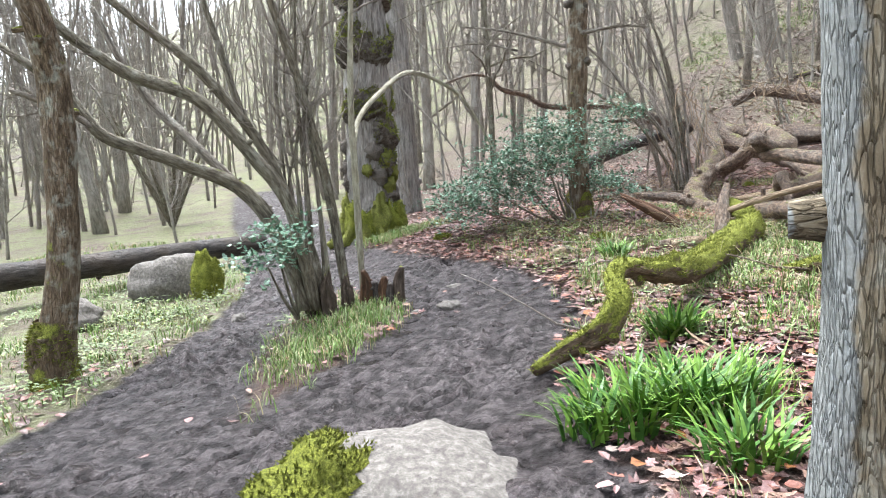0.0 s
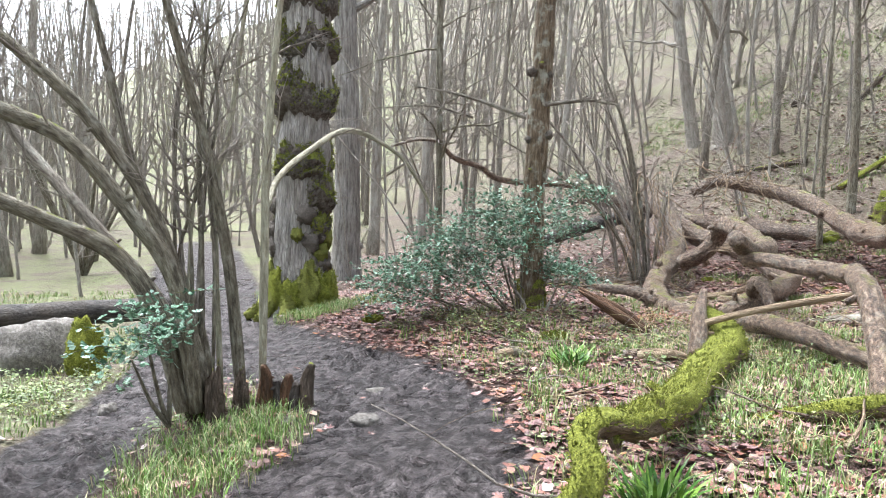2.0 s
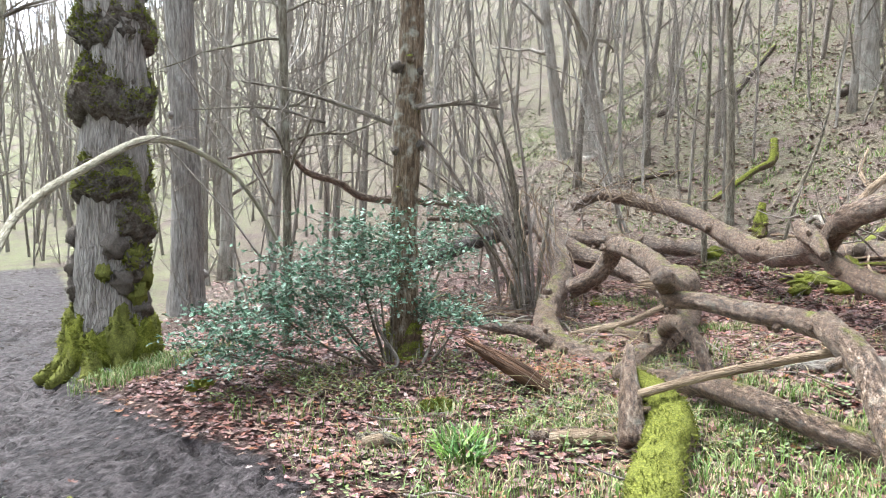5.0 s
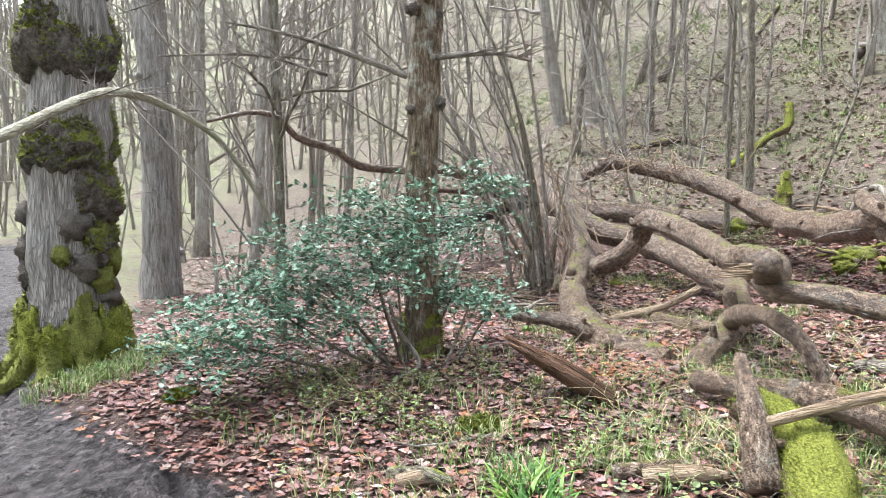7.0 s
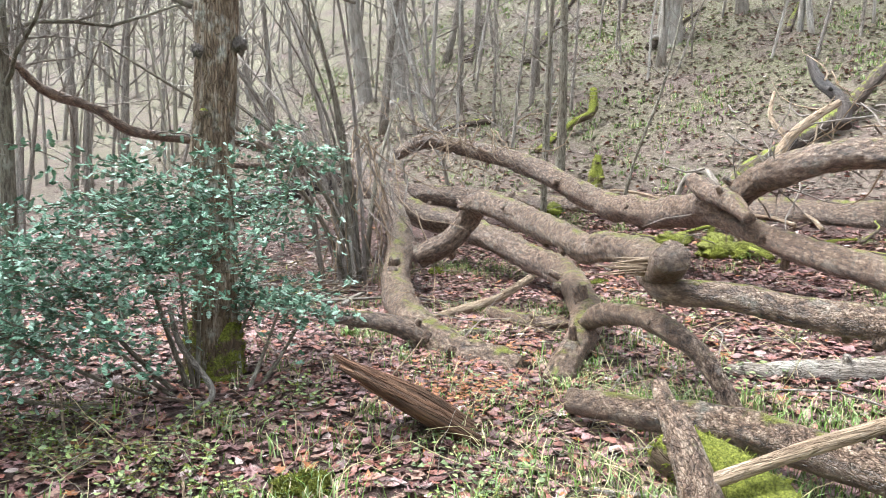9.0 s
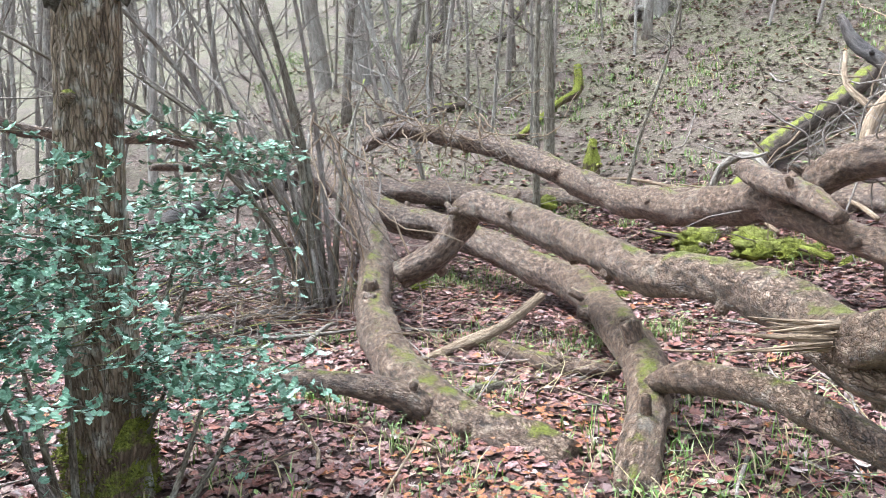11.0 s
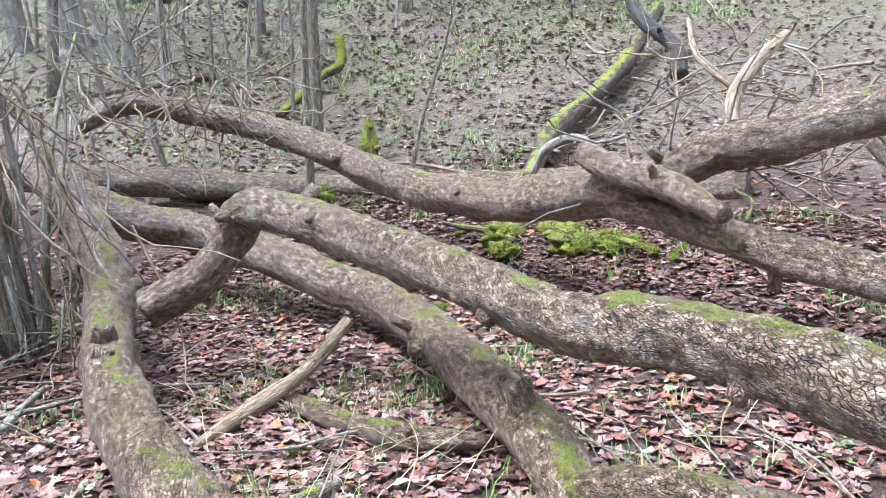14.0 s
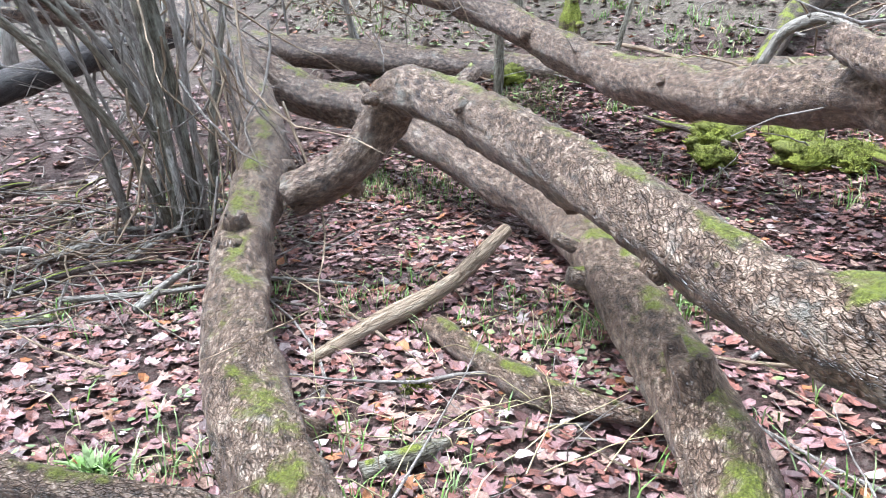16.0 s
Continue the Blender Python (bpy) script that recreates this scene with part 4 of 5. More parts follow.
# bleached and dark dead boughs at the far end of the fallen tree
for n, (pts, m) in enumerate((([(6.58, 10.41, 1.97, 0.05), (6.77, 10.46, 2.21, 0.045), (6.98, 10.41, 2.42, 0.04), (7.32, 10.31, 2.63, 0.03)], DEADWOOD), ([(7.32, 12.18, 1.73, 0.03), (7.31, 12.03, 1.94, 0.036), (7.25, 11.73, 2.01, 0.034), (7.09, 11.42, 1.85, 0.03)], BARK_GREY),
                              ([(10.11, 11.99, 2.67, 0.1), (10.24, 12.10, 3.01, 0.08), (10.34, 12.52, 3.34, 0.08), (10.47, 12.78, 3.71, 0.05)], BARK_DARK), ([(6.86, 10.49, 2.29, 0.03), (6.95, 10.74, 2.50, 0.022), (7.18, 10.89, 2.77, 0.014)], DEADWOOD),
                              ([(7.54, 10.02, 2.29, 0.07), (7.37, 9.65, 1.79, 0.075), (7.33, 9.25, 1.41, 0.07), (7.37, 8.89, 1.12, 0.06)], BARK_FALLEN))):
    limb_part("dead_bough", pts, m, fallen, "", 12, 0.2, 7, n + 0.9, 3)
b, rk = Buf(), random.Random(55)
for k in range(70):
    p = np.array((8.82, 11.24, 2.40)) + np.array([rk.gauss(0, 0.8), rk.gauss(0, 0.9), rk.gauss(-0.1, 0.4)])
    tube(b, wander(p, (rk.gauss(0, 1), rk.gauss(0, 1), rk.gauss(-0.1, 0.5)), rk.uniform(0.5, 1.8), 0.013, rk, 6, 0.25), DEADWOOD if k % 2 else TWIG, 4, close=False)
for k in range(60):
    p = np.array((6.72, 16.26, 2.47)) + np.array([rk.gauss(0, 0.7), rk.gauss(0, 0.7), rk.gauss(0.1, 0.3)])
    tube(b, wander(p, (rk.gauss(0, 1), rk.gauss(-0.2, 1), rk.gauss(-0.2, 0.6)), rk.uniform(0.4, 1.4), 0.011, rk, 6, 0.25), DEADWOOD if k % 2 else TWIG, 4, close=False)
tagged(part("dead_twigs", b, fallen), kind="stuff")


# ---- coppiced shrubs ----
def shrub(name, label, stems, mat, seed, side=8, length=0.9):
    ob = thing(name, label, "shrub")
    rng = random.Random(seed)
    tw = Buf()
    for n, pts in enumerate(stems):
        limb_part("stem", [(*p[:3], p[3] * (0.72 if i == 0 else 0.92)) for i, p in enumerate(pts)], mat[n % len(mat)], ob, "", 10 if pts[0][3] > 0.03 else 7, 0.14, 6, n + seed * 0.1, 2)
        twigs(tw, smooth_line(pts, 5), rng, TWIG, side, length, 0.011, 1, 0.4)
    tagged(part("twigs", tw, ob), kind="stuff")
    return ob


STEMS = [
    [(-1.12, 7.5, 0.1, 0.085), (-1.27, 7.4, 1.07, 0.069), (-1.55, 7.3, 1.56, 0.064), (-1.96, 7.2, 2.07, 0.061), (-2.48, 7.1, 2.3, 0.062), (-2.77, 7.0, 2.51, 0.053), (-2.96, 6.9, 2.69, 0.049), (-3.14, 6.8, 2.91, 0.04), (-3.4, 6.7, 3.3, 0.02)],
    [(-1.22, 7.5, 0.1, 0.09), (-1.45, 7.5, 0.87, 0.081), (-1.77, 7.5, 1.28, 0.077), (-2.2, 7.4, 1.51, 0.068), (-2.61, 7.3, 1.69, 0.064), (-2.87, 7.2, 1.83, 0.06), (-3.14, 7.2, 2.2, 0.051), (-3.38, 7.1, 2.44, 0.041), (-3.74, 7.1, 2.7, 0.027)],
    [(-2.86, 7.2, 1.84, 0.04), (-3.12, 7.1, 2.04, 0.035), (-3.5, 7.0, 2.22, 0.026)],
    [(-1.23, 7.7, 0.1, 0.064), (-1.47, 7.7, 0.85, 0.059), (-1.89, 7.8, 1.31, 0.056), (-2.33, 7.9, 1.75, 0.053), (-2.73, 8.0, 2.15, 0.049), (-3.03, 8.0, 2.64, 0.039), (-3.22, 8.0, 3.08, 0.029)],
    [(-1.05, 7.6, 0.1, 0.065), (-1.38, 7.6, 1.28, 0.053), (-1.66, 7.6, 1.83, 0.053), (-2.04, 7.5, 2.37, 0.054), (-2.4, 7.4, 2.71, 0.045), (-2.71, 7.3, 2.99, 0.036), (-3.03, 7.3, 3.25, 0.02)],
    [(-1.06, 7.7, 0.1, 0.05), (-1.25, 7.8, 0.84, 0.044), (-1.81, 8.0, 1.95, 0.041), (-1.95, 8.0, 2.44, 0.037), (-2.2, 8.0, 3.4, 0.025)],
    [(-0.86, 7.8, 0.05, 0.062), (-0.96, 7.8, 0.99, 0.053), (-1.03, 7.7, 1.56, 0.048), (-1.14, 7.6, 2.16, 0.043), (-1.25, 7.5, 2.63, 0.038), (-1.45, 7.3, 3.5, 0.025)],
    [(-0.73, 7.9, 0.05, 0.04), (-0.73, 7.9, 1.23, 0.037), (-0.73, 7.9, 1.95, 0.034), (-0.69, 7.9, 2.66, 0.03), (-0.6, 7.9, 3.8, 0.02)],
    [(-1.03, 7.8, 0.1, 0.032), (-1.13, 7.9, 1.71, 0.027), (-1.05, 8.0, 2.29, 0.025), (-0.9, 8.0, 3.6, 0.015)],
    [(-1.15, 7.7, 0.1, 0.029), (-1.17, 7.7, 1.23, 0.024), (-1.2, 7.7, 2.17, 0.019), (-1.14, 7.7, 3.2, 0.01)],
]
rs = random.Random(31)
for k in range(7):
    x = -1.15 + rs.uniform(-0.15, 0.3)
    STEMS.append([(x, 7.65, 0.1, 0.02), (x + rs.uniform(-0.1, 0.1), 7.7, 1.2, 0.016), (x + rs.uniform(-0.3, 0.2), 7.8, 2.4, 0.011), (x + rs.uniform(-0.5, 0.3), 7.9, 3.6, 0.006)])
hazel = shrub("hazel_shrub", "many-stemmed bare hazel with arching mossy grey stems", STEMS, [BARK_HAZEL, BARK_HAZEL, BARK_GREY, BARK_GREY, BARK_HAZEL, BARK_HAZEL, BARK_HAZEL, BARK_PALE, BARK_PALE], 5)
b = Buf()
pl = smooth_line([(-0.72, 7.93, 1.66, 0.022), (-0.72, 8.33, 1.9, 0.026), (-0.62, 9.04, 2.17, 0.03), (-0.34, 10.25, 2.55, 0.032), (0.1, 10.7, 2.42, 0.024), (0.41, 10.93, 2.12, 0.02), (0.79, 11.15, 1.42, 0.014)], 7)
tube(b, pl, BARK_PALE, 9, 0.15, 1.0)
part("arching_branch", b, hazel, "pale arching branch")
b = Buf()
twigs(b, pl, random.Random(8), TWIG, 12, 0.7, 0.008, 1, 0.4, -0.02)
tagged(part("twigs", b, hazel), kind="stuff")
b = Buf()
for k, (x, y, h, r) in enumerate(((-1.0, 7.52, 0.3, 0.07), (-0.85, 7.7, 0.22, 0.06), (-1.2, 7.7, 0.25, 0.07))):
    lump(b, (x, y, 0.12), (r, r, h), BARK_HALF, k + 0.5, 0.5, 2.5)
part("mossy_foot", b, hazel)

# the dark shattered stump beside the hazel
stump = thing("broken_stump", "shattered black stump with two mossy points", "stump")
sx, sy = -0.55, 7.75
for k, (dx, h, m) in enumerate(((-0.12, 0.34, ROTTEN), (-0.03, 0.22, BARK_DARK), (0.1, 0.2, BARK_DARK), (0.2, 0.36, BARK_HALF), (0.05, 0.27, ROTTEN))):
    limb_part("stump_piece", [(sx + dx, sy, gz(sx, sy) - 0.1, 0.08), (sx + dx, sy + 0.02, gz(sx, sy) + h * 0.6, 0.055), (sx + dx * 1.2, sy, gz(sx, sy) + h, 0.025)], m, stump, "", 10, 0.4, 5, k + 0.3, 1)

cl = []
rs = random.Random(9)
for k in range(19):
    a, r = rs.uniform(0, 6.28), rs.uniform(0.05, 0.4)
    x, y = 4.42 + r * math.cos(a), 14.75 + r * math.sin(a)
    lx, ly, H = rs.gauss(-0.6, 0.95), rs.gauss(0.1, 0.6), rs.uniform(2.4, 5.5)
    q = rs.uniform(0.013, 0.048)
    cl.append([(x, y, gz(x, y) - 0.05, q * 1.15), (x + lx * 0.15, y + ly * 0.15, gz(x, y) + H * 0.3, q), (x + lx * 0.5, y + ly * 0.5, gz(x, y) + H * 0.65, q * 0.7), (x + lx * 1.2, y + ly * 1.2, gz(x, y) + H, q * 0.25)])
shrub("stem_clump", "dense clump of thin grey coppice stems growing by the fallen tree", cl, [BARK_GREY, BARK_HAZEL, TWIG], 6, 5, 0.8)
b, rs = Buf(), random.Random(14)
for k in range(60):
    a = rs.uniform(0, 6.28)
    tube(b, wander((4.4 + rs.gauss(0, 0.3), 14.5 + rs.gauss(0, 0.35), rs.uniform(0.8, 2.5)), (math.cos(a) * 0.35, -0.4 + math.sin(a) * 0.35, -1), rs.uniform(0.8, 1.9), 0.011, rs, 8, 0.2), DEADWOOD if k % 3 else TWIG, 4, close=False)
tagged(part("hanging_twigs", b), "tangle of thin dead twigs hanging round the stems", "twigs", kind="stuff")
fx, fy = -7.6, 19.8
far_stems = []
for k in range(11):
    a, H = k * 0.57 + 0.2, rs.uniform(1.8, 4)
    far_stems.append([(fx, fy, gz(fx, fy), 0.07), (fx + 0.5 * math.cos(a), fy + 0.5 * math.sin(a), gz(fx, fy) + H * 0.35, 0.055), (fx + 1.5 * math.cos(a), fy + 1.5 * math.sin(a), gz(fx, fy) + H, 0.02)])
shrub("hazel_shrub", "bare spreading hazel in the meadow", far_stems, [BARK_HAZEL], 17, 8, 1.1)

# ---- forest of bare trees behind ----
def forest_tree(kind, seed, height, radius, boughs, deep, mat):
    """One bare tree at the origin, to be copied."""
    rng = random.Random(seed)
    ob = thing(kind, "bare grey winter tree with many fine twigs" if kind == "tree" else "thin bare understorey stem with fine twigs", "tree", group="bare winter trees" if kind == "tree" else "understorey saplings")
    line = wander((0, 0, -0.4), (rng.gauss(0, 0.05), rng.gauss(0, 0.05), 1), height, radius, rng, 12, 0.045, 0.03, 0.15)
    line[0, 3] *= 1.35
    b = Buf()
    tube(b, smooth_line(line, 1), mat, 9 if kind == "tree" else 5, 0.1, seed)
    part("trunk", b, ob)
    b = Buf()
    for _ in range(boughs):
        f = rng.uniform(0.14, 0.98)
        p = line[min(11, int(f * 12)), :3]
        a = rng.uniform(0, 6.28)
        L = height * 0.3 * (1.15 - f) * rng.uniform(0.6, 1.3) + 0.5
        s = wander(p, (math.cos(a), math.sin(a), rng.uniform(0.3, 1.1)), L, max(0.012, radius * 0.28 * (1.1 - f)), rng, 4, 0.17, 0.04, 0.3)
        tube(b, s, mat, 3, close=False)
        twigs(b, s, rng, TWIG, 5, L * 0.55, 0.011, deep, 0.15, segs=2, kids=(2, 3))
    tagged(part("branches", b, ob), kind="stuff")
    return ob


KINDS = [forest_tree("tree", 40 + k, h, r, n, d, m) for k, (h, r, n, d, m) in enumerate(((15, 0.15, 13, 1, BARK_BEECH), (13, 0.11, 14, 1, BARK_GREY), (16, 0.19, 12, 1, BARK_BEECH), (12, 0.08, 15, 1, BARK_GREY), (14, 0.10, 14, 1, BARK_BEECH)))]
THIN = [forest_tree("sapling", 60 + k, h, r, n, 0, m) for k, (h, r, n, m) in enumerate(((5.5, 0.03, 11, BARK_GREY), (7, 0.04, 12, BARK_BEECH), (4.2, 0.024, 11, TWIG), (6.5, 0.034, 12, BARK_PALE)))]


def free(x, y):
    """Whether a tree may stand there: off the tracks, the clearing and the line walked."""
    if y < 13.5 and -6 < x < 9:
        return False
    if 2.2 < x < 11 and y < 17.5:
        return False
    if 9 <= x < 15 and y < 16:
        return False
    if -6.8 < x < 2.2 and y < 15.5:
        return False
    return float(track(np.array(x), np.array(y))) < 0.05


rf, placed, put = random.Random(2024), [], 0
FIRST = [(-4.4, 26, 0), (-9.5, 24.5, 1), (-1.0, 25, 2), (0.4, 17.2, 4), (1.6, 20.5, 3), (2.6, 24, 1), (12.0, 21.2, 3), (11.7, 25.3, 1), (14.2, 19.2, 4), (20.8, 26.5, 2), (17.0, 19.2, 0), (10.2, 21.9, 3), (4.2, 21.8, 4), (6.2, 24.5, 3)]
spots = [(x, y, k) for x, y, k in FIRST]
while len(spots) < 80:
    r, a = 9 + 52 * rf.random() ** 0.8, rf.uniform(-1.35, 2.0)
    x, y = 1 + r * math.sin(-a + 0.5), 6 + r * math.cos(-a + 0.5)
    gap = 1.6 if r < 30 else 2.2
    if free(x, y) and all((x - q[0]) ** 2 + (y - q[1]) ** 2 > gap ** 2 for q in spots):
        spots.append((x, y, rf.randrange(5)))
for k in range(14):
    a = 2.6 + k * 0.2
    spots.append((1 + rf.uniform(7, 16) * math.sin(a), rf.uniform(4, 9) * math.cos(a) - 3.5, rf.randrange(5)))
used = set()
for x, y, k in spots:
    s = rf.uniform(0.8, 1.2)
    m = pose(x, y, gz(x, y), rf.gauss(0, 3), rf.gauss(0, 3), rf.uniform(0, 360))
    if k in used:
        copy_thing(KINDS[k], m)
    else:
        KINDS[k].matrix_basis = m
        used.add(k)
used = set()
count = 0
while count < 200:
    r, a = 8 + 34 * rf.random() ** 0.9, rf.uniform(-1.3, 1.9)
    x, y = 1 + r * math.sin(-a + 0.5), 6 + r * math.cos(-a + 0.5)
    if not free(x, y):
        continue
    k = rf.randrange(4)
    m = pose(x, y, gz(x, y), rf.gauss(0, 7), rf.gauss(0, 7), rf.uniform(0, 360))
    if k in used:
        copy_thing(THIN[k], m)
    else:
        THIN[k].matrix_basis = m
        used.add(k)
    count += 1


def far_woods():
    """The thicket of thin grey stems that closes the view on all slopes."""
    b, rng = Buf(), random.Random(808)
    for n in range(2500):
        r, a = 17 + 88 * rng.random() ** 0.95, rng.uniform(-1.25, 1.9)
        x, y = 1 + r * math.sin(0.5 - a), 6 + r * math.cos(0.5 - a)
        if not free(x, y):
            continue
        H, q = rng.uniform(3.5, 12) + r * 0.05, rng.uniform(0.02, 0.07) + r * 0.0008
        m = (BARK_BEECH, TWIG, BARK_GREY, BARK_PALE)[rng.choices(range(4), (5, 5, 2, 1))[0]]
        line = wander((x, y, gz(x, y) - 0.3), (rng.gauss(0, 0.1), rng.gauss(0, 0.1), 1), H, q, rng, 4, 0.07, 0.03, 0.2)
        tube(b, line, m, 4, close=False)
        for _ in range(9):
            i = rng.randrange(1, 4)
            p = line[i, :3] + (line[i + 1, :3] - line[i, :3]) * rng.random()
            c = rng.uniform(0, 6.28)
            tube(b, wander(p, (math.cos(c), math.sin(c), rng.uniform(0.2, 1.2)), H * rng.uniform(0.15, 0.38), 0.013 + r * 0.0002, rng, 2, 0.25), TWIG, 3, close=False)
    tagged(part("far_woods", b), "dense thicket of thin bare grey trees on the slopes", "woods", kind="stuff")


far_woods()


# ---- holly ----
def holly_leaf(c, d, n, L, rng):
    """A spiny curled holly leaf."""
    s = np.cross(n, d)
    out = []
    for t, w, h in ((0, 0, 0), (0.22, 0.30, 0.03), (0.36, 0.17, -0.02), (0.52, 0.32, 0.04), (0.68, 0.15, -0.02), (0.8, 0.20, 0.03), (1.0, 0, -0.05)):
        out.append((t, w, h))
    v = [c + d * L * t + n * L * (0.06 - h) for t, w, h in out]
    l = [c + d * L * t + s * L * w + n * L * h for t, w, h in out[1:-1]]
    r = [c + d * L * t - s * L * w + n * L * h for t, w, h in out[1:-1]]
    verts = v + l + r
    f = [(0, 1, 7), (0, 12, 1), (5, 6, 11), (5, 16, 6)]
    for i in range(1, 5):
        f += [(i, i + 1, 7 + i, 6 + i), (i + 1, i, 11 + i, 12 + i)]
    return verts, f


def holly_bush(name, label, blobs, count, seed, root, size=0.058):
    ob = thing(name, label, "holly bush")
    rng, lv, st = random.Random(seed), Buf(), Buf()
    weights = [r ** 2.2 for *_, r in blobs]
    for k, (x, y, z, r) in enumerate(blobs):
        tube(st, smooth_line([(*root, 0.02), ((root[0] + x) / 2, (root[1] + y) / 2, (root[2] + z) / 2 - 0.05, 0.014), (x, y, z, 0.007)], 5), BARK_HAZEL, 6)
    sprays = []
    for _ in range(count // 14):
        x, y, z, r = rng.choices(blobs, weights)[0]
        p = np.array((x, y, z)) + np.array([rng.gauss(0, 0.42), rng.gauss(0, 0.42), rng.gauss(0, 0.36)]) * r
        if p[2] < gz(p[0], p[1]) + 0.08:
            p[2] = gz(p[0], p[1]) + rng.uniform(0.08, 0.3)
        a = rng.uniform(0, 6.28)
        s = wander(p, (math.cos(a), math.sin(a), rng.uniform(-0.2, 0.35)), rng.uniform(0.2, 0.42), 0.0045, rng, 5, 0.14, -0.02)
        tube(st, s, BARK_HAZEL, 3, close=False)
        for i in range(14):
            q = s[min(5, i * 6 // 14), :3] + np.array([rng.gauss(0, 0.012) for _ in range(3)])
            t = s[min(5, i * 6 // 14), :3] - s[max(0, min(5, i * 6 // 14) - 1), :3] + np.array([rng.gauss(0, 0.1), rng.gauss(0, 0.1), rng.gauss(0, 0.06)])
            d = t / max(np.linalg.norm(t), 1e-6)
            n = np.array([rng.gauss(0, 0.35), rng.gauss(0, 0.35), 1.0])
            n = n - d * np.dot(n, d)
            n /= max(np.linalg.norm(n), 1e-6)
            v, f = holly_leaf(q, d, n, size * rng.uniform(0.7, 1.25), rng)
            lv.add(v, f, HOLLY[rng.choices((0, 1, 2), (4, 5, 2))[0]])
    tagged(part("stems", st, ob), kind="stuff")
    tagged(part("leaves", lv, ob, "", False), "glossy spiny dark green leaves", kind="stuff")
    return ob


BLOBS = [(0.60, 10.65, 1.05, 0.55), (0.99, 10.76, 1.29, 0.5), (1.36, 10.85, 1.64, 0.5), (1.73, 10.59, 1.69, 0.4), (0.24, 10.40, 0.85, 0.45), (1.19, 10.60, 0.95, 0.4), (1.58, 10.49, 1.34, 0.4), (2.34, 11.42, 1.63, 0.4), (2.18, 11.07, 1.03, 0.3), (2.67, 11.67, 2.01, 0.3)]
holly_bush("holly_bush", "glossy dark green holly bush growing round the slim tree", BLOBS, 8400, 21, (1.75, 10.9, 0.35), 0.05)
holly_bush("holly_bush", "small holly sapling at the hazel's foot", [(-1.29, 6.90, 0.77, 0.26), (-1.17, 7.05, 0.84, 0.24), (-1.36, 6.85, 0.61, 0.2)], 520, 22, (-1.2, 7.1, 0.1))
holly_bush("holly_bush", "low holly seedling among dead leaves", [(2.49, 10.93, 0.94, 0.2), (2.24, 10.77, 0.97, 0.2)], 330, 23, (1.9, 10.6, 0.35))


# ---- grass, herbs ----
def strap_clump(x, y, radius, blades, length, mats, seed, label):
    b, rng = Buf(), random.Random(seed)
    for _ in range(blades):
        a, r = rng.uniform(0, 6.28), radius * rng.random() ** 0.6 * 0.6
        px, py = x + r * math.cos(a), y + r * math.sin(a)
        a += rng.gauss(0, 0.8)
        L, w = length * rng.uniform(0.6, 1.2), rng.uniform(0.007, 0.013)
        lean = rng.uniform(0.25, 0.95)
        v, z0 = [], gz(px, py) - 0.02
        for t in (0, 0.35, 0.7, 1.0):
            o = lean * L * t * t * 0.9 + 0.12 * L * t
            h = L * (t - 0.42 * lean * t * t)
            ww = w * (1 - t ** 3) + 0.001
            for s in (-1, 1):
                v.append((px + o * math.cos(a) - s * ww * math.sin(a), py + o * math.sin(a) + s * ww * math.cos(a), z0 + h))
        b.add(v, [(0, 1, 3, 2), (2, 3, 5, 4), (4, 5, 7, 6)], mats[rng.randrange(len(mats))])
    tagged(part("strap_leaf_clump", b, None, "", False), label, "plant", "strap-leaved clumps", kind="stuff")


for i, (x, y, r, n, L) in enumerate(((1.12, 4.01, 0.46, 240, 0.28), (1.44, 4.00, 0.46, 240, 0.28), (1.40, 3.47, 0.3, 110, 0.22), (1.61, 5.24, 0.25, 80, 0.22), (1.58, 5.17, 0.22, 70, 0.22), (1.86, 8.35, 0.25, 60, 0.18), (1.83, 8.12, 0.22, 60, 0.2), (0.87, 3.91, 0.2, 50, 0.22))):
    strap_clump(x, y, r, n, L, GARLIC, 70 + i, "clump of bright green strap-shaped leaves in dead leaves")
strap_clump(3.20, 11.89, 0.07, 70, 0.09, GRASS[:2], 90, "small tuft of fresh fine grass")


def blades(name, label, count, box, mask, seed, length, mats, width=0.003):
    rng, b, n = random.Random(seed), Buf(), 0
    while n < count:
        x, y = rng.uniform(box[0], box[1]), rng.uniform(box[2], box[3])
        if rng.random() > mask(x, y):
            continue
        for _ in range(9):
            px, py, a = x + rng.gauss(0, 0.05), y + rng.gauss(0, 0.05), rng.uniform(0, 6.28)
            L = length * rng.uniform(0.4, 1.3)
            lean, z0, c, s = rng.uniform(0.2, 0.9) * L, gz(px, py) - 0.01, math.cos(a), math.sin(a)
            w = width * rng.uniform(0.6, 1.5)
            v = [(px - s * w, py + c * w, z0), (px + s * w, py - c * w, z0), (px + lean * 0.4 * c + s * w * 0.8, py + lean * 0.4 * s - c * w * 0.8, z0 + L * 0.6), (px + lean * 0.4 * c - s * w * 0.8, py + lean * 0.4 * s + c * w * 0.8, z0 + L * 0.6), (px + lean * c, py + lean * s, z0 + L * 0.8)]
            b.add(v, [(0, 1, 2, 3), (3, 2, 4)], mats[rng.choices(range(len(mats)), (5, 4, 2)[:len(mats)])[0]])
            n += 1
    tagged(part(name, b, None, "", False), label, "grass", kind="stuff")


def clumpy(x, y, s=1.1, cut=0.0):
    return max(0.0, min(1.0, 0.5 + 2.2 * (noise.noise(Vector((x * s, y * s, 3.0))) - cut)))


